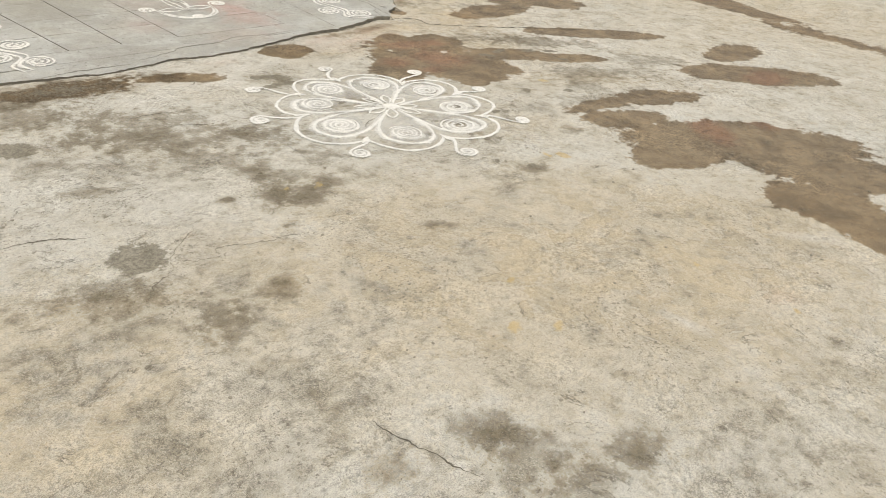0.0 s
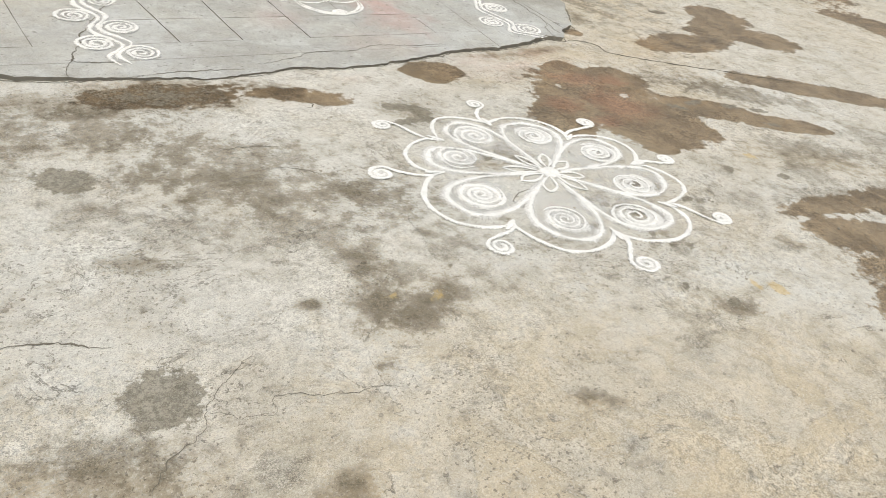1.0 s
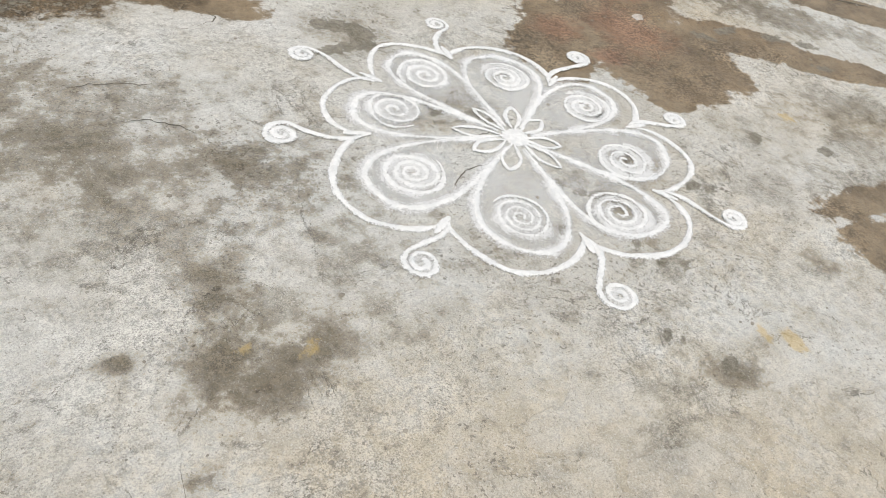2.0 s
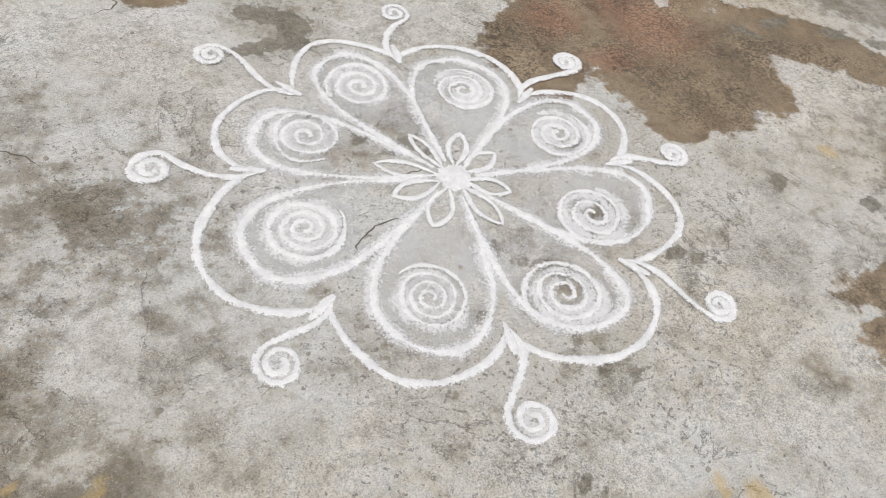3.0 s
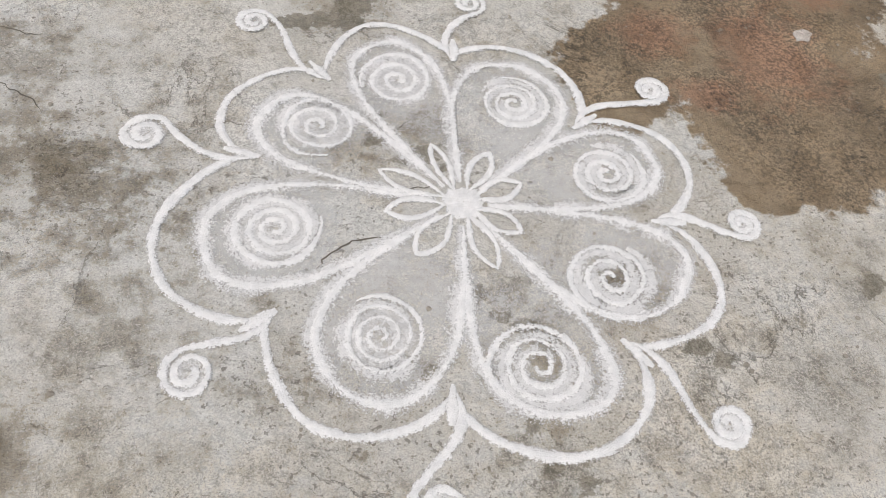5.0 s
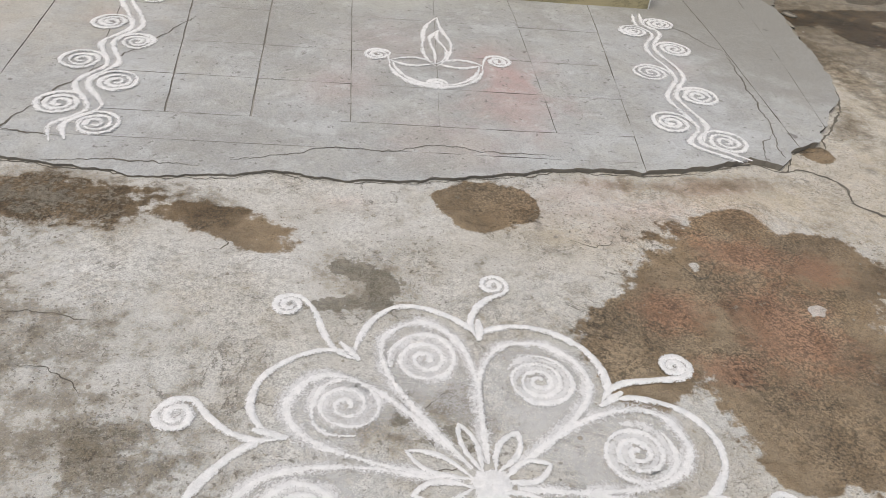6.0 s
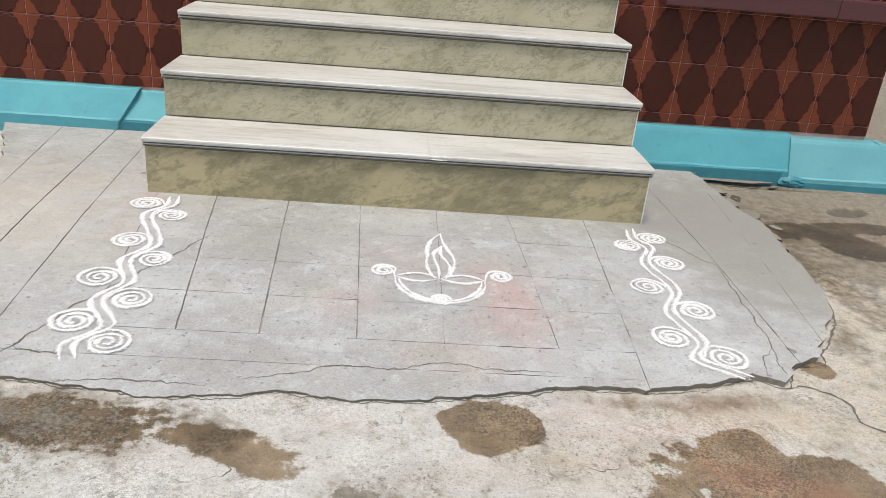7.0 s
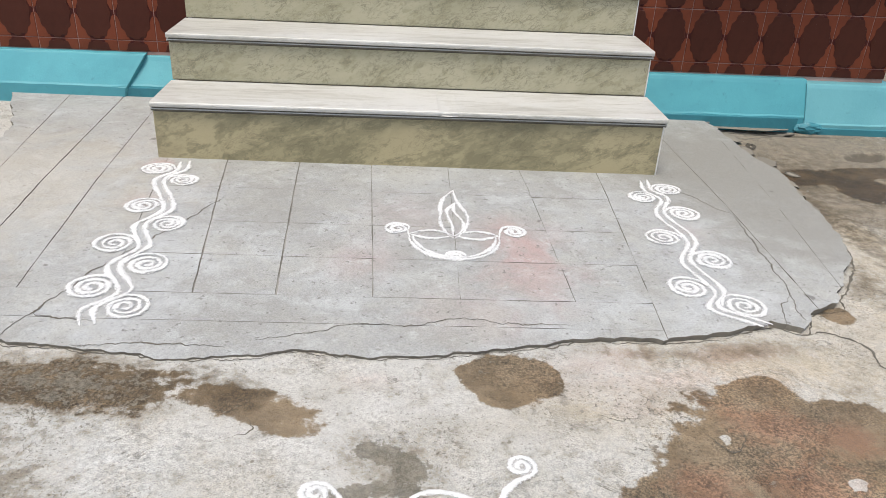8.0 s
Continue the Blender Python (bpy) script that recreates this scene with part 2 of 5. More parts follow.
def marble(name, light, dark, vein, vein_amount, rough, cover=0.5, stain=0.0, lean=-27, stretch=(1.3, 1.0, 0.62)):
    """Slanting ragged streaks of a second colour, with thin branching veins along their edges."""
    k = Nodes(name, rough)
    co = k.at(stretch, (0, radians(lean), 0))
    cloud, flow = k.noise(3.4, 6, 0.6, 0.5, co), k.noise(15, 13, 0.74, 0.3, co)
    veins, thin = k.noise(9, 12, 0.68, 0.7, co), k.noise(22, 10, 0.70, 0.4, co)
    fine = k.noise(160, 4, 0.7)
    half = tuple(0.5 * (p + q) for p, q in zip(light, dark))
    c = k.mix(k.step(cloud, 0.42, 0.58), light, half)
    edge = k.math("ADD", flow, k.math("MULTIPLY", k.math("SUBTRACT", cloud, 0.5), 0.55))
    c = k.mix(k.step(edge, cover, cover + 0.012, 0.85), c, dark)
    c = k.mix(k.step(edge, cover + 0.08, cover + 0.092, 0.6), c, tuple(0.72 * v for v in dark))
    broken = k.step(k.noise(6, 6, 0.65), 0.38, 0.54, vein_amount)
    for v, wide in ((veins, 0.014), (thin, 0.013)):
        line = k.math("ABSOLUTE", k.math("SUBTRACT", v, 0.5))
        c = k.mix(k.math("MULTIPLY", k.step(line, wide, wide * 0.55), broken), c, vein)
    if stain:
        c = k.mix(k.step(k.noise(30, 5, 0.7), 0.68, 0.72, stain), c, (0.09, 0.085, 0.06))
    c = k.mix(k.step(fine, 0.56, 0.72, 0.22), c, tuple(0.6 * v for v in dark))
    k.bump(k.math("ADD", fine, k.math("MULTIPLY", flow, 0.6)), 0.12, 0.003)
    return k.end(c, k.math("ADD", rough - 0.08, k.math("MULTIPLY", flow, 0.16)))


def painted(name, color, worn, rough=0.55, amount=0.5):
    k = Nodes(name, rough)
    mid, small, fine = k.noise(4, 6, 0.6, 0.4), k.noise(22, 8, 0.7), k.noise(140, 4, 0.7)
    c = k.mix(k.step(mid, 0.4, 0.68, amount), color, worn)
    c = k.mix(k.step(small, 0.58, 0.72, amount), c, tuple(0.55 * v for v in color))
    c = k.mix(k.step(small, 0.42, 0.28, amount * 0.5), c, tuple(min(0.85, 1.25 * v + 0.03) for v in color))
    k.bump(k.math("ADD", k.math("MULTIPLY", fine, 0.4), small), 0.3, 0.005)
    return k.end(c, rough)


def glazed(name, color, rough=0.42):
    k = Nodes(name, rough)
    k.b.inputs["Specular IOR Level"].default_value = 0.2
    info = k.t.nodes.new("ShaderNodeObjectInfo").outputs["Random"]
    mid, small = k.noise(14, 7, 0.7, 0.5), k.noise(90, 5, 0.7)
    c = k.mix(k.step(mid, 0.42, 0.70, 0.5), color, tuple(0.55 * v for v in color))
    c = k.mix(k.math("MULTIPLY", info, 0.35), c, tuple(1.35 * v for v in color))
    c = k.mix(k.step(small, 0.69, 0.75, 0.5), c, (0.34, 0.27, 0.24))
    k.bump(small, 0.08, 0.002)
    return k.end(c, k.math("ADD", rough, k.math("MULTIPLY", mid, 0.2)))


GROUND, CEMENT = concrete_ground(), concrete_slab()
POWDER, SOFT_POWDER, FIRM_POWDER, DUST = powder("white_powder", 1.65, 0.66), powder("rubbed_white_powder", 1.0, 0.60, 0.85), powder("loose_white_powder", 1.3, 0.74), powder("thin_white_dust", 0.55, 0.50, 0.50)
RISER = marble("green_veined_marble", (0.455, 0.425, 0.298), (0.350, 0.328, 0.215), (0.155, 0.148, 0.100), 0.60, 0.42, 0.545, 0.2)
LOW_RISER = marble("stained_green_marble", (0.435, 0.375, 0.225), (0.290, 0.258, 0.152), (0.12, 0.112, 0.072), 0.35, 0.45, 0.50, 0.6, -22)
TREAD = marble("white_veined_marble", (0.545, 0.540, 0.515), (0.440, 0.428, 0.390), (0.34, 0.33, 0.295), 0.40, 0.38, 0.53, 0.0, 0, (2.6, 0.45, 1.0))
NOSING_DARK = painted("dark_brown_under_the_nosings", (0.085, 0.078, 0.06), (0.16, 0.145, 0.11), 0.9, 0.7)
KICK_BLUE = painted("turquoise_paint_with_shade_and_dirt", (0.040, 0.225, 0.275), (0.028, 0.155, 0.195), 0.55, 0.6)
BLUE = painted("turquoise_paint", (0.082, 0.345, 0.40), (0.062, 0.27, 0.325), 0.5, 0.45)
OLD_BLUE = painted("faded_turquoise_paint", (0.135, 0.385, 0.43), (0.09, 0.30, 0.35), 0.5, 0.45)
RED_PAINT = painted("red_oxide_paint", (0.42, 0.055, 0.05), (0.34, 0.06, 0.05))
WHITE_PAINT = painted("whitewash", (0.76, 0.75, 0.73), (0.62, 0.61, 0.58))
MAROON = painted("maroon_oxide_paint", (0.085, 0.024, 0.026), (0.055, 0.018, 0.02), 0.45)
GLAZE_RIB, GLAZE_DARK, GLAZE_LIGHT = glazed("red_brown_glaze", (0.074, 0.013, 0.009)), glazed("dark_brown_glaze", (0.062, 0.017, 0.010)), glazed("orange_brown_glaze", (0.165, 0.042, 0.020))
GLAZE_EDGE = glazed("deep_red_glaze", (0.048, 0.010, 0.008))
GROUT = painted("pale_pink_grout", (0.46, 0.30, 0.26), (0.22, 0.12, 0.10), 0.9, 0.8)
PLASTER = painted("rough_plaster", (0.40, 0.35, 0.29), (0.30, 0.26, 0.21), 0.9)
DEEP = painted("crack_dirt_and_rim_shade", (0.115, 0.104, 0.086), (0.17, 0.155, 0.128), 0.95, 0.7)
DUSTY_JOINT = painted("dusty_joint", (0.125, 0.118, 0.10), (0.31, 0.30, 0.275), 0.95, 1.0)
OLD_CEMENT_AND_SHADE = painted("weathered_cement_and_edge_shade", (0.235, 0.215, 0.178), (0.17, 0.155, 0.128), 0.9, 0.7)
STONE = painted("stone_chips", (0.30, 0.275, 0.235), (0.19, 0.17, 0.14), 0.9, 0.7)

# ---- helpers for meshes ----


def mesh_of(name, bm, *mats):
    me = bpy.data.meshes.new(name)
    bmesh.ops.recalc_face_normals(bm, faces=bm.faces)
    bm.to_mesh(me)
    bm.free()
    for m in mats:
        me.materials.append(m)
    return me


def part(name, bm, material, parent, label=""):
    mats = material if isinstance(material, tuple) else (material,)
    ob = new(name, mesh_of(name, bm, *mats))
    ob.parent = parent
    return tagged(ob, label)


def thing(name, label, category, x=0, y=0, z=0, kind="", group=""):
    ob = new(name)
    ob.empty_display_size = 0.1
    ob.location = (x, y, z)
    return tagged(ob, label, category, group, kind)


def block(bm, lo, hi, bevel=0.0, segments=2):
    made = bmesh.ops.create_cube(bm, size=1)["verts"]
    c, s = [(a + b) / 2 for a, b in zip(lo, hi)], [b - a for a, b in zip(lo, hi)]
    for v in made:
        v.co = Vector(c) + Vector([v.co[n] * s[n] for n in range(3)])
    if bevel:
        edges = {e for v in made for e in v.link_edges}
        bmesh.ops.bevel(bm, geom=list(edges), offset=bevel, segments=segments, profile=0.6, affect="EDGES")
    return bm


def profile(bm, outline, x0, x1):
    """An outline of (y, z) corners drawn out from x0 to x1."""
    a = [bm.verts.new((x0, y, z)) for y, z in outline]
    b = [bm.verts.new((x1, y, z)) for y, z in outline]
    n = len(outline)
    for i in range(n):
        bm.faces.new((a[i], a[(i + 1) % n], b[(i + 1) % n], b[i]))
    bm.faces.new(a)
    bm.faces.new(b)
    return bm


def fall(x, y):
    """The yard's slight slope towards the house and to one side."""
    return -0.0067 * (min(8.0, max(-8.0, x)) - 1.0) - 0.0218 * (min(8.0, max(-8.0, y)) - 0.023)


def ground_z(x, y):
    """The gentle unevenness of the yard."""
    return fall(x, y) + 0.004 * noise.noise((0.9 * x, 0.9 * y, 3.1)) + 0.0012 * noise.noise((5 * x, 5 * y, 7.7))


def slab_z(x, y):
    """The apron falls towards the yard and is thickest at its broken corner."""
    t = min(1.0, max(0.0, (y + 1.34) / 1.1))
    return fall(x, y) + 0.008 + 0.036 * t + (0.005 * min(1.0, max(0.0, (x - 1.35) / 0.6)) + 0.008 * min(1.0, max(0.0, (0.1 - x) / 0.4))) * (1 - t)


def smooth_path(points, step=0.012):
    """A Catmull-Rom curve through the points, at even steps."""
    p = [np.array(points[0]) * 2 - np.array(points[1])] + [np.array(q, float) for q in points] + [np.array(points[-1]) * 2 - np.array(points[-2])]
    out = []
    for i in range(1, len(p) - 2):
        n = max(2, int(np.linalg.norm(p[i + 1] - p[i]) / step))
        for t in np.linspace(0, 1, n, endpoint=False):
            out.append(0.5 * (2 * p[i] + (p[i + 1] - p[i - 1]) * t + (2 * p[i - 1] - 5 * p[i] + 4 * p[i + 1] - p[i + 2]) * t**2 + (3 * p[i] - p[i - 1] - 3 * p[i + 1] + p[i + 2]) * t**3))
    out.append(p[-2])
    return [(float(a), float(b)) for a, b in out]


def spiral(cx, cy, r, turns, start, way=1, inner=0.08, squash=1.0):
    n = int(46 * turns)
    out = []
    for i in range(n + 1):
        u = i / n
        a = start + way * 2 * math.pi * turns * u
        k = r * (1 - u * (1 - inner)) * (1 + 0.13 * noise.noise((cx * 9 + 0.7 * math.cos(a), cy * 9 + 0.7 * math.sin(a), u * 5)))
        out.append((cx + k * math.cos(a), cy + k * squash * math.sin(a)))
    return out


def ribbon(bm, points, width, height, ground, lift=0.0014, taper=0.15, seed=0.0):
    """A low ridge of powder along the points."""
    uv = bm.loops.layers.uv.get("across") or bm.loops.layers.uv.new("across")
    pts = np.array(points)
    way = np.gradient(pts, axis=0)
    way /= np.linalg.norm(way, axis=1)[:, None] + 1e-9
    n, rows, run = len(pts), [], 0.0
    cuts = (-1.0, -0.55, 0.0, 0.55, 1.0)
    for i, ((x, y), (dx, dy)) in enumerate(zip(pts, way)):
        run += float(np.linalg.norm(pts[i] - pts[i - 1])) if i else 0.0
        ends = min(1.0, taper + min(i, n - 1 - i) * 0.14)
        w = width / 2 * ends * (1 + 0.36 * noise.noise((x * 22, y * 22, seed)) + 0.07 * noise.noise((x * 90, y * 90, seed)))
        off = width * 0.12 * noise.noise((x * 17, y * 17, seed + 5))
        row = []
        for c in cuts:
            px, py = x - dy * (w * c + off), y + dx * (w * c + off)
            z = ground(px, py) + lift + height * (1 - c * c) * ends * (0.75 + 0.4 * noise.noise((px * 120, py * 120, seed)))
            row.append((bm.verts.new((px, py, z)), (run, c)))
        rows.append(row)
    for a, b in zip(rows, rows[1:]):
        for i in range(len(cuts) - 1):
            quad = (a[i], a[i + 1], b[i + 1], b[i])
            f = bm.faces.new([v for v, _ in quad])
            f.smooth = True
            for loop, (_, t) in zip(f.loops, quad):
                loop[uv].uv = t


def stroke(name, parent, points, width, ground, material=None, height=0.0035, lift=0.0014, label="", taper=0.3):
    bm = bmesh.new()
    ribbon(bm, points, width, height, ground, lift, taper, seed=points[0][0] * 3)
    return part(name, bm, material or POWDER, parent, label)


def dust_patch(parent, ring, cx, cy, ground, lift=0.0009, material=None):
    """A thin veil of powder inside a closed ring, densest half way out."""
    bm = bmesh.new()
    uv = bm.loops.layers.uv.new("across")
    n, rows = len(ring), []
    for s, c in ((0.05, 0.55), (0.35, 0.25), (0.65, 0.05), (0.9, 0.3), (1.08, 1.0)):
        rows.append([(bm.verts.new((cx + (x - cx) * s, cy + (y - cy) * s, ground(cx + (x - cx) * s, cy + (y - cy) * s) + lift)), (0, c)) for x, y in ring])
    for a, b in zip(rows, rows[1:]):
        for i in range(n):
            quad = (a[i], a[(i + 1) % n], b[(i + 1) % n], b[i])
            f = bm.faces.new([v for v, _ in quad])
            for loop, (_, t) in zip(f.loops, quad):
                loop[uv].uv = t
    return part("powder_veil", bm, material or DUST, parent)


# ---- the yard ----


class Field:
    """Soft blotches laid over the points of the yard; above 0.5 they show."""

    def __init__(self, x, y):
        self.x, self.y = x, y
        self.v = np.full(x.shape, -0.4)

    def blot(self, x, y, rx, ry, turn=0.0, gain=1.0):
        c, s = math.cos(radians(turn)), math.sin(radians(turn))
        u, v = ((self.x - x) * c + (self.y - y) * s) / rx, ((self.y - y) * c - (self.x - x) * s) / ry
        self.v = np.maximum(self.v, np.clip(gain * (1 - np.hypot(u, v)), -0.9, 1))

    def cut(self, x, y, rx, ry, turn=0.0):
        c, s = math.cos(radians(turn)), math.sin(radians(turn))
        u, v = ((self.x - x) * c + (self.y - y) * s) / rx, ((self.y - y) * c - (self.x - x) * s) / ry
        self.v = np.minimum(self.v, np.clip(np.hypot(u, v) - 1, -0.9, 1))

    def out(self):
        return np.clip(0.5 + 0.5 * self.v, 0, 1)


def steps_out(lo, hi, step, far):
    """Even steps from lo to hi, then ever longer ones out to far on either side."""
    mid = list(np.arange(lo, hi + step / 2, step))
    grow, out = step, []
    d = 0.0
    while d < far:
        grow *= 1.35
        d += grow
        out.append(d)
    return np.array([lo - d for d in reversed(out)] + mid + [hi + d for d in out])


def build_ground():
    gx, gy = steps_out(-1.3, 3.7, 0.02, 120), steps_out(-4.3, 1.3, 0.02, 120)
    nx, ny = len(gx), len(gy)
    X, Y = np.meshgrid(gx, gy)
    wet, dirt, rust, tan = (Field(X, Y) for _ in range(4))
    yellow, pale, hole, pink = (Field(X, Y) for _ in range(4))
    oil, damp, earth, spare = (Field(X, Y) for _ in range(4))
    # the brown puddle stain before the slab
    wet.blot(1.231, -1.375, 0.118, 0.108); wet.blot(1.158, -1.340, 0.062, 0.036, 10); wet.blot(1.314, -1.358, 0.051, 0.072); wet.blot(1.212, -1.441, 0.072, 0.052)
    # the large wet patch beside the drawing
    wet.blot(1.815, -1.724, 0.281, 0.313, 20); wet.blot(1.555, -1.816, 0.209, 0.136, 45); wet.blot(1.837, -1.466, 0.134, 0.124, 30); wet.blot(2.018, -1.562, 0.156, 0.135)
    wet.blot(1.795, -2.017, 0.210, 0.168, -30); wet.blot(1.961, -1.958, 0.136, 0.231, 10); wet.blot(1.886, -1.382, 0.052, 0.052); wet.blot(1.475, -1.943, 0.084, 0.095); wet.blot(1.715, -2.146, 0.074, 0.063)
    wet.blot(2.224, -1.915, 0.262, 0.105, -35); wet.blot(2.445, -2.113, 0.232, 0.084, -30)
    wet.cut(1.936, -1.725, 0.024, 0.017, 20); wet.cut(1.700, -1.589, 0.020, 0.014)
    rust.blot(1.818, -1.528, 0.176, 0.104, -25); rust.blot(1.606, -1.742, 0.115, 0.094); rust.blot(1.849, -1.796, 0.167, 0.188); rust.blot(1.998, -1.583, 0.104, 0.083); rust.blot(1.664, -1.917, 0.094, 0.063)
    # wet along the slab's broken edge
    wet.blot(0.136, -1.426, 0.188, 0.084, -10, 0.6)
    damp.blot(0.147, -1.426, 0.303, 0.146, -10, 1.5); damp.blot(0.008, -1.470, 0.231, 0.126, 0, 1.4); damp.blot(0.275, -1.341, 0.208, 0.052, -8, 0.8); oil.blot(0.168, -1.415, 0.157, 0.063, -10, 0.35)
    damp.blot(0.504, -1.410, 0.208, 0.062, -20, 0.8); damp.blot(-0.169, -1.402, 0.158, 0.095, -10, 0.8); dirt.blot(0.504, -1.410, 0.228, 0.083, -15, 0.8)
    damp.blot(1.88, -1.225, 0.17, 0.060, 10, 1.0); damp.blot(1.64, -1.245, 0.15, 0.035, 0, 0.9); pink.blot(1.85, -1.24, 0.22, 0.07, 8, 1.1); pink.blot(1.55, -1.26, 0.16, 0.06, 0, 1.0)
    wet.blot(2.438, -0.595, 0.050, 0.120, -10); wet.blot(2.254, -1.022, 0.051, 0.051)
    # dark spots by the drawing
    oil.blot(0.927, -1.653, 0.065, 0.033, -15, 2.4); oil.blot(0.990, -1.698, 0.037, 0.044, 0, 2.4); oil.blot(0.886, -1.763, 0.063, 0.023, 10, 1.0); oil.blot(0.981, -1.761, 0.042, 0.023, 0, 1.2)
    damp.blot(0.943, -1.683, 0.125, 0.094, -15, 0.7); rust.blot(0.953, -1.673, 0.084, 0.063)
    for x, y, r in ((1.232, -2.362, 0.05), (1.287, -2.413, 0.06), (1.191, -2.448, 0.04), (1.182, -2.502, 0.04), (1.272, -2.660, 0.05), (1.217, -2.608, 0.035), (1.117, -2.015, 0.06), (1.150, -2.067, 0.05),
                    (1.535, -2.480, 0.035), (1.510, -2.523, 0.04), (1.868, -2.277, 0.03), (1.808, -2.364, 0.035), (1.848, -2.309, 0.02), (1.085, -2.494, 0.035), (1.444, -2.313, 0.04), (1.393, -2.378, 0.05)):
        dirt.blot(x, y, r, r * 0.75, 40 * x, 1.3)
    # round oily spots
    oil.blot(-0.140, -2.710, 0.076, 0.083, 0, 1.7); oil.blot(-0.155, -1.881, 0.086, 0.062, -40, 1.7); damp.blot(-0.099, -2.284, 0.082, 0.049, -30, 1.2)
    damp.blot(0.349, -2.599, 0.120, 0.077, 50, 1.2); damp.blot(0.426, -2.645, 0.142, 0.077, 20, 1.2); damp.blot(0.535, -2.598, 0.087, 0.065, 60, 1.1); damp.blot(0.217, -2.549, 0.055, 0.033, -20, 1.3); damp.blot(0.392, -2.428, 0.065, 0.109, 20, 1.1)
    damp.blot(0.273, -2.784, 0.050, 0.031, 0, 1.0); damp.blot(-0.295, -2.838, 0.169, 0.079, -20, 0.8); damp.blot(-0.127, -3.087, 0.113, 0.068, 30, 0.8); damp.blot(0.075, -3.040, 0.067, 0.056, 0, 0.9); damp.blot(0.618, -3.023, 0.077, 0.028, -30, 1.0)
    damp.blot(0.210, -1.971, 0.428, 0.171, -42, 0.55); damp.blot(0.075, -1.731, 0.319, 0.128, -35, 0.6); damp.blot(0.499, -2.145, 0.236, 0.129, -25, 0.65); damp.blot(-0.265, -1.636, 0.320, 0.107, -20, 0.6); damp.blot(0.090, -2.049, 0.075, 0.043, 20, 1.1)
    damp.blot(1.205, -2.922, 0.087, 0.033, -30, 0.9); damp.blot(1.652, -2.775, 0.070, 0.030, -45, 0.6); damp.blot(2.424, -1.697, 0.418, 0.125, -35, 0.7); damp.blot(2.298, -2.384, 0.318, 0.106, -30, 0.7)
    damp.blot(0.108, -3.723, 0.080, 0.103, 30, 0.9); damp.blot(0.294, -3.938, 0.080, 0.057, 0, 0.9); damp.blot(0.134, -3.883, 0.092, 0.057, 0, 0.8); damp.blot(-0.121, -3.662, 0.069, 0.058, 0, 0.9)
    damp.blot(1.424, -2.345, 0.106, 0.074, 40, 1.0); damp.blot(1.258, -2.532, 0.075, 0.064, 0, 0.9); damp.blot(1.096, -2.026, 0.085, 0.053, 30, 1.0); damp.blot(0.958, -2.071, 0.074, 0.042, -30, 0.8)
    # bare dark spots where the powder lifted the skin of the cement
    for x, y, rx, ry, turn in ((1.113, -2.084, 0.030, 0.014, -35), (1.077, -2.102, 0.022, 0.012, 2), (1.137, -2.116, 0.016, 0.012, -31), (1.184, -2.369, 0.014, 0.014, 6), (1.211, -2.399, 0.022, 0.012, -27), (1.247, -2.421, 0.034, 0.010, 10), (1.291, -2.445, 0.018, 0.010, -23), (1.065, -2.475, 0.024, 0.010, 14), (1.094, -2.494, 0.018, 0.014, -19), (1.241, -2.575, 0.012, 0.020, 18), (1.261, -2.646, 0.020, 0.014, -15), (1.305, -2.668, 0.022, 0.012, 22), (1.514, -2.461, 0.030, 0.010, -11), (1.550, -2.481, 0.026, 0.009, 26), (1.417, -2.353, 0.022, 0.012, -7), (1.026, -2.006, 0.020, 0.010, 30), (1.034, -2.057, 0.024, 0.010, -3)):
        oil.blot(x, y, rx, ry, turn, 2.2)
    # brown wet patches along the apron
    wet.blot(0.670, -1.509, 0.135, 0.066, -22, 0.34)
    wet.blot(0.732, -1.567, 0.060, 0.040, -20, 0.32)
    wet.blot(0.534, -1.454, 0.110, 0.048, -12, 0.26)
    wet.blot(0.375, -1.445, 0.090, 0.034, -10, 0.20)
    wet.blot(0.215, -1.425, 0.190, 0.095, -8, 0.36)
    wet.blot(0.428, -1.383, 0.120, 0.024, -10, 0.20)
    wet.cut(0.642, -1.595, 0.022, 0.030, 20)
    # broken dark skin beyond the wet patch
    for x, y, rx, ry, turn in ((2.096, -1.864, 0.050, 0.018, -45), (2.224, -1.843, 0.060, 0.016, -4), (2.467, -1.981, 0.060, 0.020, -23), (2.407, -2.106, 0.040, 0.016, -42), (2.211, -1.849, 0.050, 0.016, -1), (2.368, -1.919, 0.050, 0.018, -20), (1.848, -2.347, 0.016, 0.030, -39), (2.017, -2.448, 0.030, 0.020, 2), (1.552, -2.477, 0.030, 0.009, -17), (1.146, -2.807, 0.030, 0.010, -36), (1.212, -2.900, 0.022, 0.010, 5)):
        oil.blot(x, y, rx, ry, turn, 1.6)
    # bare trodden ground beyond the slab
    earth.blot(2.968, 0.305, 0.963, 0.819, 0, 1.4); earth.blot(4.366, 0.973, 1.299, 1.113, 0, 1.3); earth.blot(5.500, 4.000, 3.600, 4.200, 0, 1.8); damp.blot(2.882, 0.114, 0.487, 0.156, 8, 0.9)
    dirt.blot(0.349, -2.599, 0.099, 0.066, 50, 0.9); dirt.blot(0.426, -2.645, 0.120, 0.066, 20, 0.9); dirt.blot(0.535, -2.598, 0.076, 0.054, 60, 0.8)
    dirt.blot(0.217, -2.549, 0.044, 0.024, -20, 1.4); dirt.blot(0.273, -2.784, 0.039, 0.022, 0, 1.3); dirt.blot(0.370, -2.418, 0.054, 0.098, 20, 0.9); dirt.blot(0.479, -2.502, 0.065, 0.054, 0, 0.8)
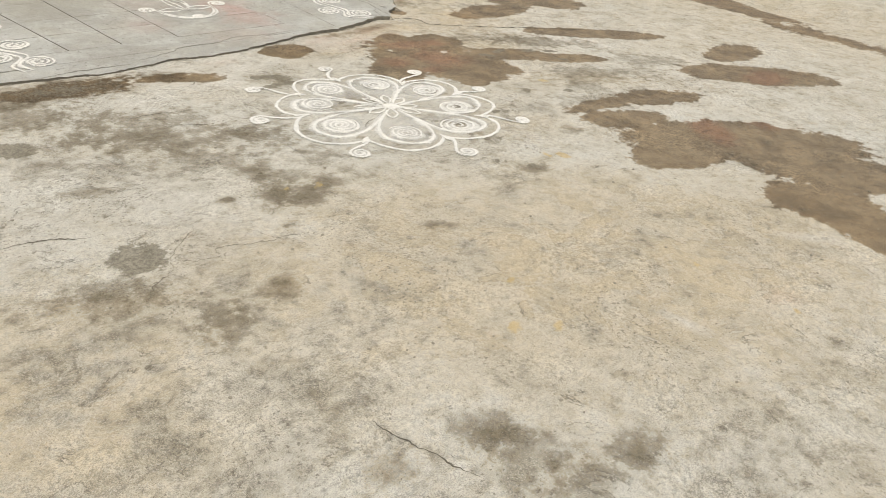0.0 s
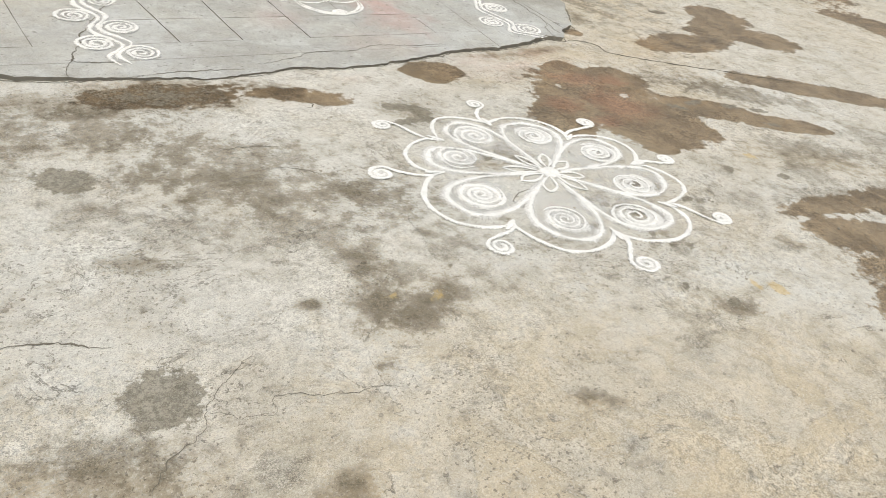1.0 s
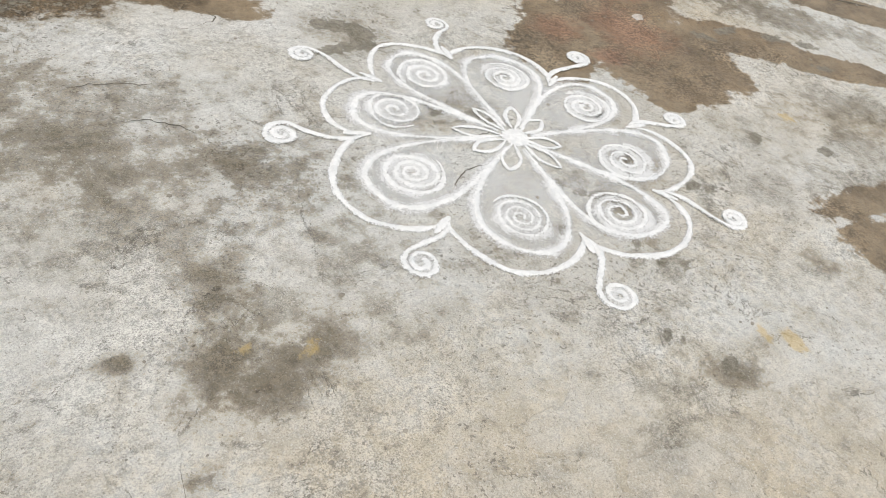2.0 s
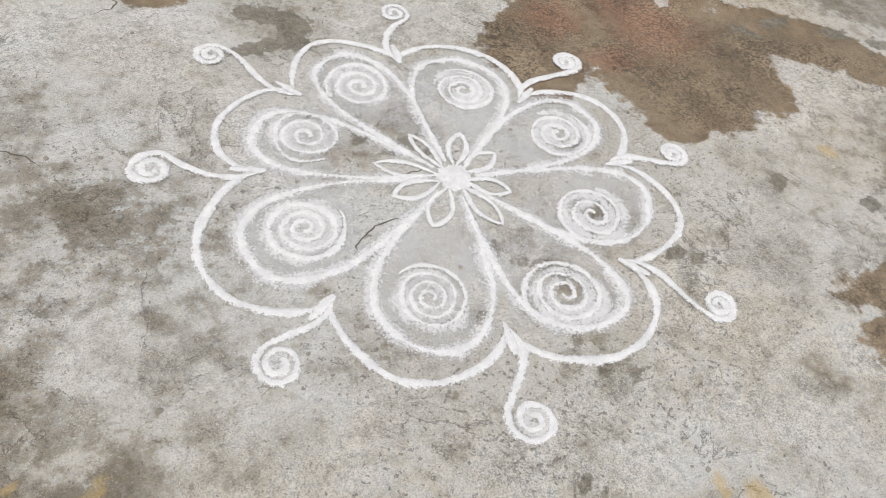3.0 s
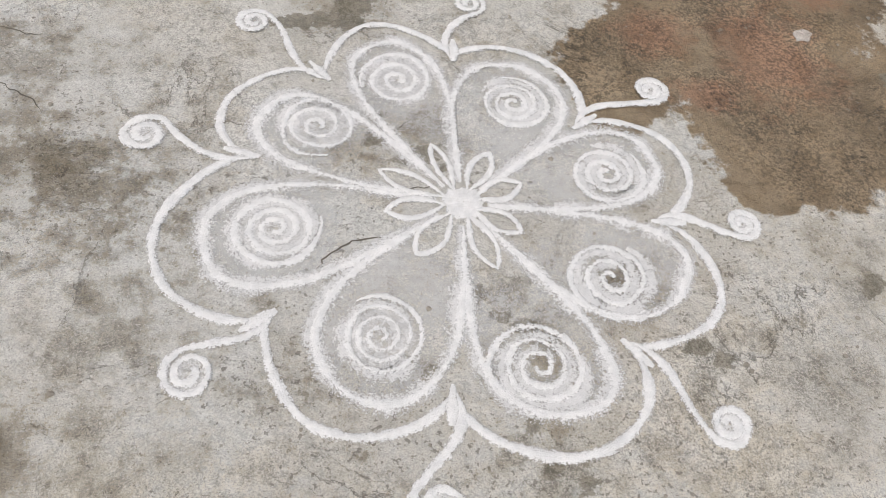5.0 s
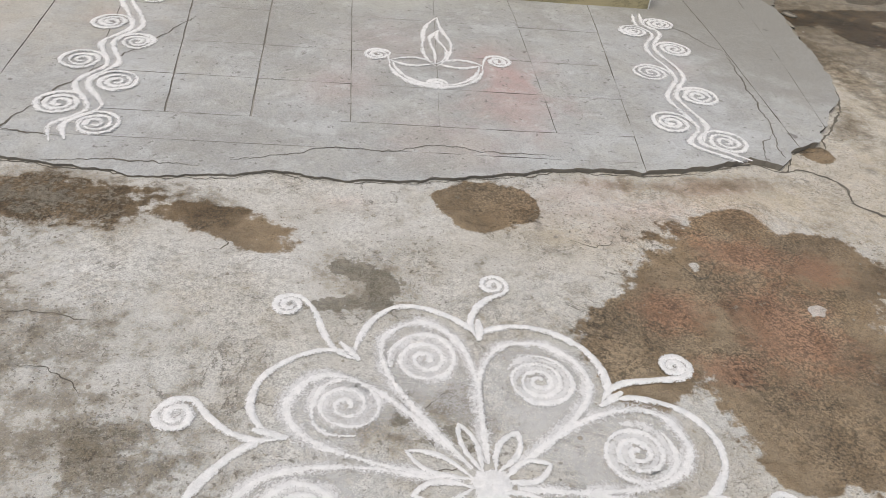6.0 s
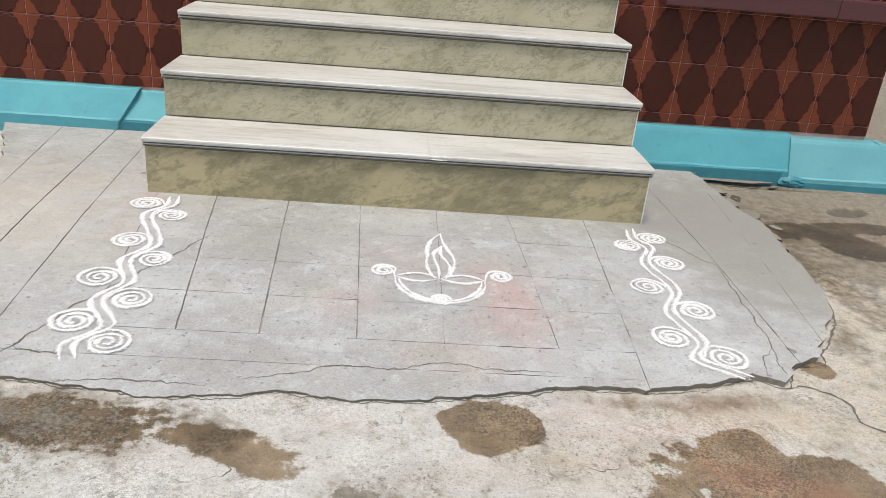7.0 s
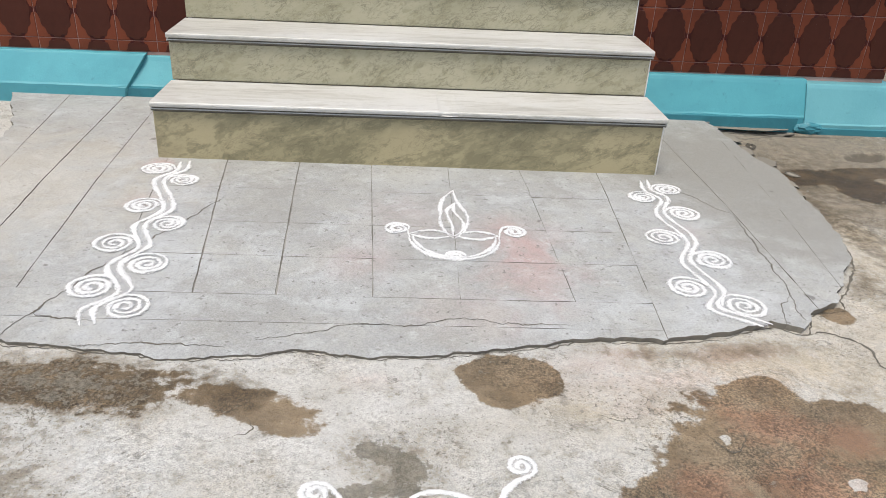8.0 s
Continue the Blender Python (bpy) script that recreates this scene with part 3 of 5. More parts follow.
    # grey weathered band beyond the drawing's edge
    dirt.blot(0.264, -1.970, 0.449, 0.214, -42, 0.62); dirt.blot(0.055, -1.689, 0.318, 0.149, -35, 0.55); dirt.blot(0.585, -2.175, 0.214, 0.171, -20, 0.55); dirt.blot(-0.210, -1.613, 0.319, 0.128, -20, 0.5)
    dirt.blot(0.316, -2.290, 0.217, 0.130, 20, 0.4); dirt.blot(0.609, -2.443, 0.173, 0.130, 0, 0.35)
    dirt.blot(-0.009, -2.139, 0.271, 0.109, -30, 0.45); dirt.blot(0.155, -2.026, 0.108, 0.054, 20, 0.8); dirt.blot(-0.325, -1.776, 0.129, 0.065, -30, 0.8); dirt.blot(0.393, -1.892, 0.106, 0.053, -20, 0.8)
    dirt.blot(-0.566, -2.332, 0.178, 0.089, -20, 0.8); dirt.blot(-0.467, -3.000, 0.183, 0.137, -40, 0.35); dirt.blot(-0.387, -3.514, 0.232, 0.139, -30, 0.3); dirt.blot(-0.176, -3.785, 0.186, 0.116, 0, 0.35); dirt.blot(0.066, -3.244, 0.181, 0.090, 20, 0.3)
    dirt.blot(1.621, -2.787, 0.070, 0.030, -40, 0.6); dirt.blot(1.687, -2.538, 0.171, 0.053, -50, 0.6); dirt.blot(0.978, -2.974, 0.109, 0.055, 30, 0.5); dirt.blot(0.288, -4.147, 0.344, 0.138, 10, 0.6); dirt.blot(2.141, -2.445, 0.127, 0.064, -20, 0.9)
    # damp to the side and near the camera's start
    wet.blot(2.022, -2.652, 0.256, 0.064, -8, 0.6); wet.blot(1.932, -2.806, 0.214, 0.096, -25, 0.8); wet.blot(2.312, -2.723, 0.266, 0.096, -20, 0.7); dirt.blot(2.095, -2.606, 0.372, 0.128, -12, 0.8)
    wet.blot(2.171, -3.245, 0.534, 0.214, -38); wet.blot(1.848, -3.154, 0.301, 0.140, -10); wet.blot(2.180, -3.568, 0.320, 0.214, -60); wet.blot(1.864, -3.695, 0.215, 0.172, -60); wet.blot(1.794, -3.939, 0.172, 0.237, 0)
    rust.blot(2.166, -3.084, 0.107, 0.214, -30); rust.blot(2.487, -3.174, 0.128, 0.128); rust.blot(3.161, -2.867, 0.211, 0.127)
    wet.blot(3.160, -2.813, 0.444, 0.169, -40); wet.blot(3.465, -2.526, 0.264, 0.127, 0)
    wet.blot(2.820, -1.230, 0.331, 0.134, 0); wet.blot(3.283, -1.051, 0.310, 0.166, 30); wet.blot(3.503, -0.850, 0.186, 0.206); wet.blot(3.457, -1.262, 0.188, 0.167)
    wet.blot(3.015, -1.867, 0.473, 0.105, -35); dirt.blot(2.590, -1.843, 0.367, 0.105, -35, 0.9); dirt.blot(2.402, -2.326, 0.317, 0.106, -30, 0.9); dirt.blot(2.827, -2.354, 0.264, 0.106, -30, 0.9)
    wet.blot(2.824, 0.193, 0.319, 0.097, 10); wet.blot(3.126, 0.271, 0.291, 0.077, 5); wet.blot(2.972, 0.028, 0.196, 0.137, -20); dirt.blot(2.956, 0.439, 1.240, 0.954, 0, 0.85); dirt.blot(2.984, 0.122, 0.731, 0.409, 0, 0.75); dirt.blot(4.800, 2.800, 2.200, 2.400, 0, 0.5); tan.blot(4.800, 2.800, 3.000, 3.000, 0, 1.2); dirt.blot(2.792, 0.561, 0.471, 0.283, 0, 0.45); tan.blot(2.769, 0.244, 0.771, 0.771, 0, 0.9); dirt.blot(2.659, 0.098, 0.155, 0.058, -40, 1.0)
    # the gutter across the far side of the yard
    wet.blot(4.900, -1.000, 0.200, 2.400, -12, 1.4); wet.blot(4.087, -0.399, 0.256, 0.123, -20); wet.blot(3.923, 0.204, 0.345, 0.099, 20)
    dirt.blot(0.107, -3.700, 0.069, 0.114, 30, 1.4); dirt.blot(0.110, -3.815, 0.092, 0.057, 0, 1.2); dirt.blot(0.294, -3.938, 0.069, 0.057, 0, 1.4); dirt.blot(0.135, -3.929, 0.103, 0.057, 0, 1.1); dirt.blot(-0.064, -3.622, 0.040, 0.035, 0, 1.2)
    dirt.blot(0.618, -3.011, 0.066, 0.022, -30, 1.0); dirt.blot(-0.272, -2.792, 0.135, 0.068, -20, 0.8); dirt.blot(-0.127, -3.087, 0.113, 0.113, 0, 0.4); dirt.blot(1.048, -2.754, 0.054, 0.022, -20, 1.0); dirt.blot(-0.015, -2.944, 0.056, 0.045, 0, 1.0)
    dirt.blot(1.226, -2.921, 0.054, 0.027, -30, 1.0); dirt.blot(-0.296, -3.272, 0.161, 0.115, 0, 0.3); dirt.blot(-0.068, -3.391, 0.160, 0.069, -30, 0.4); dirt.blot(0.621, -3.155, 0.044, 0.017, 0, 1.0)
    # sandy and pale areas
    tan.blot(1.95, -1.30, 0.50, 0.22, 0, 0.9); tan.blot(2.45, -1.25, 0.60, 0.55, 0, 1.0); tan.blot(1.45, -1.50, 0.45, 0.16, 0, 0.7); pink.blot(1.62, -1.36, 0.45, 0.12, 5, 0.8); tan.blot(2.2, -1.75, 0.40, 0.25, -30, 0.8)
    tan.blot(2.80, -0.55, 0.50, 0.95, 0, 1.3); damp.blot(2.64, -0.35, 0.09, 0.55, 6, 1.1); damp.blot(2.85, 0.15, 0.40, 0.35, 0, 0.7); dirt.blot(2.80, -0.30, 0.35, 0.70, 0, 0.5); damp.blot(2.45, -0.82, 0.06, 0.16, -30, 1.0)
    tan.blot(0.826, -3.423, 1.549, 0.830, -25, 1.3); tan.blot(-0.468, -3.114, 0.517, 0.632, 0, 0.9); tan.blot(1.561, -2.628, 0.696, 0.428, -20, 0.42); tan.blot(3.033, -0.494, 0.908, 0.706, 0, 0.6); tan.blot(2.846, 0.521, 0.757, 0.379, 0, 0.6)
    tan.blot(2.298, -2.384, 0.953, 0.530, -30, 0.5); tan.blot(5.000, -2.000, 2.500, 4.000, 0, 0.7); tan.blot(-0.503, -4.868, 2.193, 1.097, 0, 0.7); tan.blot(1.574, -1.392, 0.257, 0.124, 0, 0.45)
    pale.blot(0.743, -1.614, 0.418, 0.167, -10, 0.7); pale.blot(0.983, -1.486, 0.363, 0.124, 0, 0.7); pale.blot(0.374, -1.682, 0.232, 0.105, -15, 0.6); pale.blot(1.267, -1.605, 0.208, 0.125, 0, 0.5)
    pale.blot(0.096, -2.516, 0.385, 0.242, 0, 0.6); pale.blot(-0.117, -2.089, 0.272, 0.217, 0, 0.5); pale.blot(1.174, -2.214, 0.510, 0.489, 0, 0.45); pale.blot(0.780, -3.762, 0.039, 0.100, 10, 0.9); pale.blot(1.544, -3.779, 0.174, 0.043, -50, 0.8)
    pink.blot(1.468, -1.303, 0.185, 0.082, 0, 0.9); pink.blot(1.524, -1.476, 0.093, 0.062, 0, 1.0); pink.blot(0.889, -1.385, 0.103, 0.062, 0, 0.7); pink.blot(1.895, -1.362, 0.206, 0.103, 0, 0.6); pink.blot(1.113, -3.873, 0.132, 0.088, 0, 0.6); pink.blot(1.936, -1.725, 0.063, 0.052, 0, 0.9)
    for x, y, r in ((0.418, -3.504, 0.035), (0.509, -3.566, 0.03), (0.571, -3.359, 0.022), (1.074, -3.631, 0.03), (1.082, -3.920, 0.03), (0.502, -2.610, 0.03), (0.393, -2.581, 0.018), (1.388, -2.904, 0.05), (1.343, -2.862, 0.03), (2.028, -2.291, 0.04)):
        yellow.blot(x, y, r, r * 0.6, 60 * x, 1.2)
    hole.blot(3.186, 0.502, 0.134, 0.067, 20, 1.5); hole.blot(3.124, -0.743, 0.071, 0.051, 0, 1.4); hole.blot(2.715, 0.826, 0.553, 0.028, -2, 0.8); hole.blot(3.265, 0.896, 0.462, 0.018, 0, 1.0)
    z = np.array([ground_z(x, y) if abs(x) < 8 and abs(y) < 8 else fall(x, y) for x, y in zip(X.ravel(), Y.ravel())])
    z -= 0.035 * np.clip(hole.v.ravel(), 0, 1) + 0.003 * np.clip(wet.v.ravel(), 0, 1) - 0.003 * np.clip(pale.v.ravel(), 0, 1) * 0.5
    z -= 0.06 * np.clip(1.6 * (1 - np.abs((X.ravel() - 4.9 + 0.21 * (Y.ravel() + 1.0)) / 0.17)), 0, 1)
    me = bpy.data.meshes.new("ground")
    i = np.arange(nx * ny).reshape(ny, nx)
    quads = np.stack([i[:-1, :-1], i[:-1, 1:], i[1:, 1:], i[1:, :-1]], -1).reshape(-1, 4)
    me.vertices.add(nx * ny)
    me.vertices.foreach_set("co", np.stack([X.ravel(), Y.ravel(), z], 1).ravel())
    me.loops.add(len(quads) * 4)
    me.loops.foreach_set("vertex_index", quads.ravel())
    me.polygons.add(len(quads))
    me.polygons.foreach_set("loop_start", np.arange(len(quads)) * 4)
    me.polygons.foreach_set("use_smooth", np.ones(len(quads), bool))
    me.update(calc_edges=True)
    for name, four in (("stains", (wet, dirt, rust, tan)), ("marks", (yellow, pale, hole, pink)), ("blots", (oil, damp, earth, spare))):
        layer = me.attributes.new(name, "FLOAT_COLOR", "POINT")
        layer.data.foreach_set("color", np.stack([f.out().ravel() for f in four], 1).astype(np.float32).ravel())
    me.materials.append(GROUND)
    return tagged(new("ground", me), "worn stained concrete yard with wet brown patches and cracks", "ground", kind="structure")


ground = build_ground()


def crack_and_shade(parent, points, width, ground_at, depth_look=0.0018, branch=0.0):
    """Jagged open cracks: a dark bed between two slightly raised broken lips. Also draws the shade line under the
    apron's rim.
    """
    pts = np.array(smooth_path(points, 0.007))
    bm = bmesh.new()
    rows = []
    way = np.gradient(pts, axis=0)
    way /= np.linalg.norm(way, axis=1)[:, None] + 1e-9
    for i, ((x, y), (dx, dy)) in enumerate(zip(pts, way)):
        jag = 0.010 * noise.noise((x * 24, y * 24, 1.5)) + 0.006 * noise.noise((x * 70, y * 70, 4.5)) + 0.003 * noise.noise((x * 190, y * 190, 2.5))
        w = width * (0.30 + 1.5 * abs(noise.noise((x * 19, y * 19, 8.5))) + 0.5 * abs(noise.noise((x * 90, y * 90, 3.5)))) * min(1, 0.15 + 0.08 * min(i, len(pts) - 1 - i))
        row = []
        for c, h in ((-1.0, 0.0012), (-0.45, depth_look), (0.5, depth_look * 0.9), (1.0, 0.0012)):
            px, py = x - dy * (jag + c * w / 2), y + dx * (jag + c * w / 2)
            row.append(bm.verts.new((px, py, ground_at(px, py) + h)))
        rows.append(row)
    for a, b in zip(rows, rows[1:]):
        for i in range(3):
            bm.faces.new((a[i], a[i + 1], b[i + 1], b[i]))
    return part("crack_and_shade", bm, DEEP, parent)


crack_and_shade(ground, [(2.097, -1.131), (2.185, -1.129), (2.250, -1.193), (2.245, -1.265), (2.281, -1.326), (2.75, -1.62), (3.05, -1.80)], 0.0095, ground_z)
crack_and_shade(ground, [(-0.402, -2.476), (-0.313, -2.482), (-0.236, -2.521), (-0.192, -2.552)], 0.0056, ground_z)
crack_and_shade(ground, [(-0.228, -2.924), (-0.172, -2.852), (-0.104, -2.815), (-0.071, -2.745), (-0.037, -2.710), (0.052, -2.639)], 0.0022, ground_z)
crack_and_shade(ground, [(-0.082, -2.780), (0.018, -2.819), (0.041, -2.784), (0.141, -2.812), (0.274, -2.850)], 0.0015, ground_z)
crack_and_shade(ground, [(0.266, -1.810), (0.351, -1.819), (0.436, -1.839)], 0.0037, ground_z)
crack_and_shade(ground, [(0.328, -1.947), (0.414, -1.966), (0.478, -2.018)], 0.0031, ground_z)
crack_and_shade(ground, [(0.921, -2.359), (0.952, -2.305), (0.994, -2.267), (1.058, -2.265), (1.090, -2.259)], 0.0050, ground_z)
crack_and_shade(ground, [(1.035, -2.197), (1.077, -2.169), (1.141, -2.141)], 0.0025, ground_z)
crack_and_shade(ground, [(1.054, -2.069), (1.075, -2.026), (1.106, -1.994)], 0.0031, ground_z)
crack_and_shade(ground, [(0.596, -1.616), (0.644, -1.579), (0.628, -1.537)], 0.0043, ground_z)
crack_and_shade(ground, [(2.474, 0.761), (2.676, 0.721), (2.870, 0.785), (3.015, 0.845)], 0.0099, ground_z)
crack_and_shade(ground, [(2.507, 0.606), (2.577, 0.368), (2.528, 0.228)], 0.0074, ground_z)
crack_and_shade(ground, [(2.493, 0.153), (2.546, -0.031), (2.497, -0.223)], 0.0074, ground_z)
crack_and_shade(ground, [(3.629, -0.056), (4.168, -0.101), (4.600, -0.250)], 0.0093, ground_z)
crack_and_shade(ground, [(-0.066, -3.541), (-0.029, -3.689), (-0.005, -3.780)], 0.0037, ground_z)
crack_and_shade(ground, [(1.421, -1.509), (1.474, -1.528), (1.525, -1.506)], 0.0037, ground_z)
crack_and_shade(ground, [(1.652, -1.554), (1.696, -1.625), (1.738, -1.613), (1.746, -1.551)], 0.0037, ground_z)

# ---- the raised cement slab before the steps ----
OUTLINE = [(-0.950, 0.900), (-0.715, 0.380), (-0.663, 0.145), (-0.649, -0.356), (-0.590, -0.826), (-0.468, -1.085), (-0.309, -1.172), (-0.150, -1.246), (0.213, -1.292), (0.381, -1.314), 
           (0.543, -1.313), (0.701, -1.275), (0.801, -1.291), (0.999, -1.295), (1.218, -1.256), (1.387, -1.216), (1.469, -1.187), (1.655, -1.193), (1.856, -1.161), (2.012, -1.099), 
           (2.098, -1.132), (2.171, -1.029), (2.267, -0.988), (2.353, -0.850), (2.463, -0.696), (2.516, -0.540), (2.537, -0.382), (2.546, -0.185), (2.568, -0.035), (2.583, 0.148), 
           (2.547, 0.312), (2.540, 0.571), (2.521, 0.865), (2.600, 0.900)]


def broken_edge(outline, step=0.014, amount=0.014):
    out = []
    n = len(outline)
    for i in range(n):
        a, b = Vector(outline[i]), Vector(outline[(i + 1) % n])
        k = max(1, int((b - a).length / step))
        side = Vector((-(b - a).y, (b - a).x)).normalized()
        straight = a.y > 0.88 and b.y > 0.88
        for j in range(k):
            p = a.lerp(b, j / k)
            if not straight:
                p = p + side * amount * (noise.noise((p.x * 14, p.y * 14, 2.2)) + 0.6 * noise.noise((p.x * 45, p.y * 45, 6.2)))
            out.append((p.x, p.y))
    return out


def clip(poly, nx, ny, d):
    """The part of a polygon where nx * x + ny * y <= d."""
    out = []
    for i in range(len(poly)):
        a, b = poly[i], poly[(i + 1) % len(poly)]
        fa, fb = nx * a[0] + ny * a[1] - d, nx * b[0] + ny * b[1] - d
        if fa <= 0:
            out.append(a)
        if (fa < 0) != (fb < 0) and abs(fa - fb) > 1e-9:
            t = fa / (fa - fb)
            out.append((a[0] + (b[0] - a[0]) * t, a[1] + (b[1] - a[1]) * t))
    return out


def between(poly, left, right, gap_l, gap_r):
    """The part of poly between two slanting joints, each given by its x at y = 0 and at y = -1.1."""
    for (x0, x1), sign, gap in ((left, -1, gap_l), (right, 1, gap_r)):
        k = (x0 - x1) / 1.1
        poly = clip(poly, sign, -sign * k, sign * x0 - gap / 2) if poly else poly
    return poly


def prism(poly, lo, lift=0.0, undercut=0.0):
    """A flat piece of that outline whose top follows the apron's fall."""
    bm = bmesh.new()
    kept = [p for i, p in enumerate(poly) if math.hypot(p[0] - poly[i - 1][0], p[1] - poly[i - 1][1]) > 1e-5]
    verts = [bm.verts.new((x, y, 0)) for x, y in kept]
    for tri in tessellate_polygon([[Vector((x, y, 0)) for x, y in kept]]):
        if len(set(tri)) == 3:
            bm.faces.new([verts[i] for i in tri])
    xs, ys = [p[0] for p in poly], [p[1] for p in poly]
    for axis, (low, high) in enumerate(((min(xs), max(xs)), (min(ys), max(ys)))):
        for v in np.arange(math.ceil(low / 0.06) * 0.06, high, 0.06):
            co, no = Vector((0, 0, 0)), Vector((0, 0, 0))
            co[axis], no[axis] = v, 1
            bmesh.ops.bisect_plane(bm, geom=bm.verts[:] + bm.edges[:] + bm.faces[:], plane_co=co, plane_no=no)
    seed = 10 * poly[0][0] + 3 * poly[0][1]
    for v in bm.verts:
        v.co.x += 0.0026 * noise.noise((v.co.x * 33, v.co.y * 33, seed))
        v.co.y += 0.0026 * noise.noise((v.co.x * 33, v.co.y * 33, seed + 7))
        v.co.z = slab_z(v.co.x, v.co.y) + lift
    rim = [e for e in bm.edges if len(e.link_faces) == 1]
    made = bmesh.ops.extrude_edge_only(bm, edges=rim)["geom"]
    for v in made:
        if isinstance(v, bmesh.types.BMVert):
            inward = Vector((0.9 - v.co.x, -0.1 - v.co.y, 0)).normalized() * undercut
            v.co += inward
            v.co.z = lo
        elif isinstance(v, bmesh.types.BMFace):
            v.material_index = 1
    return bm


RIM = broken_edge(OUTLINE)
slab = thing("cement_apron", "raised grey cement apron scored into squares, broken along its edge", "pavement", kind="structure")
inner = [(0.9 + 0.988 * (x - 0.9), -0.2 + 0.985 * (y + 0.2)) for x, y in RIM]
part("bed", prism(inner, -0.02, -0.0035), DUSTY_JOINT, slab)
JOINTS = [((-2.0, -2.0), 0), ((-0.547, -0.404), 0.0022), ((-0.347, -0.273), 0.0035), ((-0.160, -0.090), 0.0030), ((0.042, 0.158), 0.0012), ((0.274, 0.391), 0.0046), ((0.557, 0.617), 0.0046),
          ((0.843, 0.890), 0.0026), ((1.150, 1.135), 0.0012), ((1.442, 1.473), 0.0016), ((1.758, 1.693), 0.0016), ((2.190, 2.192), 0.0026), ((2.424, 2.306), 0.0012), ((4, 4), 0)]
FRONT = -1.011
for col in range(len(JOINTS) - 1):
    (a, ga), (b, gb) = JOINTS[col], JOINTS[col + 1]
    strip = between(RIM, a, b, ga, gb)
    split = 4 <= col <= 9
    rows_here = [1.0, -0.268, -0.548, -0.782, FRONT] if split else [1.0, FRONT] if col < 4 else [1.0, -2.0]
    for top, low in zip(rows_here, rows_here[1:]):
        cell = clip(clip(strip, 0, 1, top - 0.0008), 0, -1, -low - 0.0008)
        if len(cell) > 2:
            # the sides' darker weathered cement also stands for shade under the rim
            part("panel", prism(cell, 0.0, random.uniform(-0.0006, 0.0004), 0.012), (CEMENT, OLD_CEMENT_AND_SHADE), slab)
# the unscored strip along the front, cracked across
strip = between(RIM, ((-2.0, -2.0)), JOINTS[10][0], 0, 0.003)
for top, low in ((FRONT, -1.152), (-1.152, -2.0)):
    # sides again in the cement darkened for the undercut's shade
    part("panel", prism(clip(clip(strip, 0, 1, top - 0.0008), 0, -1, -low - 0.0008), 0.0, 0.0, 0.012), (CEMENT, OLD_CEMENT_AND_SHADE), slab)
crack_and_shade(slab, [(0.335, -0.356), (0.245, -0.571), (0.167, -0.715), (0.086, -0.882), (0.026, -1.053), (-0.025, -1.206), (-0.033, -1.274)], 0.005, slab_z)
crack_and_shade(slab, [(-0.020, -1.135), (0.072, -1.151), (0.177, -1.173)], 0.005, slab_z)
crack_and_shade(slab, [(0.594, -1.233), (0.719, -1.201), (0.847, -1.152), (0.996, -1.155), (1.123, -1.113), (1.241, -1.131), (1.432, -1.141)], 0.0035, slab_z)
crack_and_shade(slab, [(2.040, -0.138), (2.107, -0.261), (2.185, -0.374)], 0.004, slab_z)
crack_and_shade(slab, [(2.148, -0.949), (2.089, -1.000), (2.044, -1.125)], 0.004, slab_z)
crack_and_shade(slab, [(2.184, -0.365), (2.169, -0.618), (2.146, -0.919), (2.115, -1.092)], 0.006, slab_z)
crack_and_shade(slab, [(0.151, -1.277), (0.322, -1.264), (0.526, -1.266)], 0.004, slab_z)
# the shade in the gap under the broken rim, drawn as dark strips
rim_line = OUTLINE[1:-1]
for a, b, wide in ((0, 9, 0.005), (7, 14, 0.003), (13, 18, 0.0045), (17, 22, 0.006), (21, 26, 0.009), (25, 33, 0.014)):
    crack_and_shade(slab, [(x + (0.016 if x > 2.2 else 0.004 if x > 2.05 else 0), y - 0.003) for x, y in rim_line[a:b]], wide, ground_z, 0.0022)

# pieces that broke off along the side, and the flat piece by the plinth
for x, y, rx, ry, turn, drop in ((2.546, 0.678, 0.035, 0.09, 8, -0.016), (2.551, 0.502, 0.028, 0.07, -6, -0.022), (2.584, 0.351, 0.045, 0.075, 12, -0.024), (2.553, 0.230, 0.03, 0.05, -20, -0.018),
                                 (2.562, 0.101, 0.036, 0.07, 10, -0.026), (2.536, -0.041, 0.028, 0.06, -8, -0.020), (2.526, -0.183, 0.03, 0.07, -10, -0.026), (2.635, 0.208, 0.025, 0.04, 30, -0.032), (2.600, 0.576, 0.02, 0.04, 0, -0.032)):
    x += 0.05
    ring = []
    for i in range(18):
        a = 2 * math.pi * i / 18
        r = 0.85 + 0.5 * noise.noise((2.2 * math.cos(a) + 9 * x, 2.2 * math.sin(a) + 9 * y, 3.3))
        u, v = rx * r * math.cos(a), ry * r * math.sin(a)
        ring.append((x + u * math.cos(radians(turn)) - v * math.sin(radians(turn)), y + u * math.sin(radians(turn)) + v * math.cos(radians(turn))))
    part("fragment", prism(ring, -0.01, drop - 0.010, -0.006), (OLD_CEMENT_AND_SHADE, DEEP), slab)
ring = broken_edge([(2.483, 0.870), (2.516, 0.837), (2.635, 0.829), (2.817, 0.814), (2.955, 0.843), (2.989, 0.899)], 0.02, 0.008)
part("fragment", prism(ring, -0.01, -0.026, -0.004), (OLD_CEMENT_AND_SHADE, DEEP), slab)
crack_and_shade(ground, [(2.518, 0.816), (2.637, 0.813), (2.819, 0.797), (2.957, 0.826), (3.013, 0.862)], 0.018, ground_z)
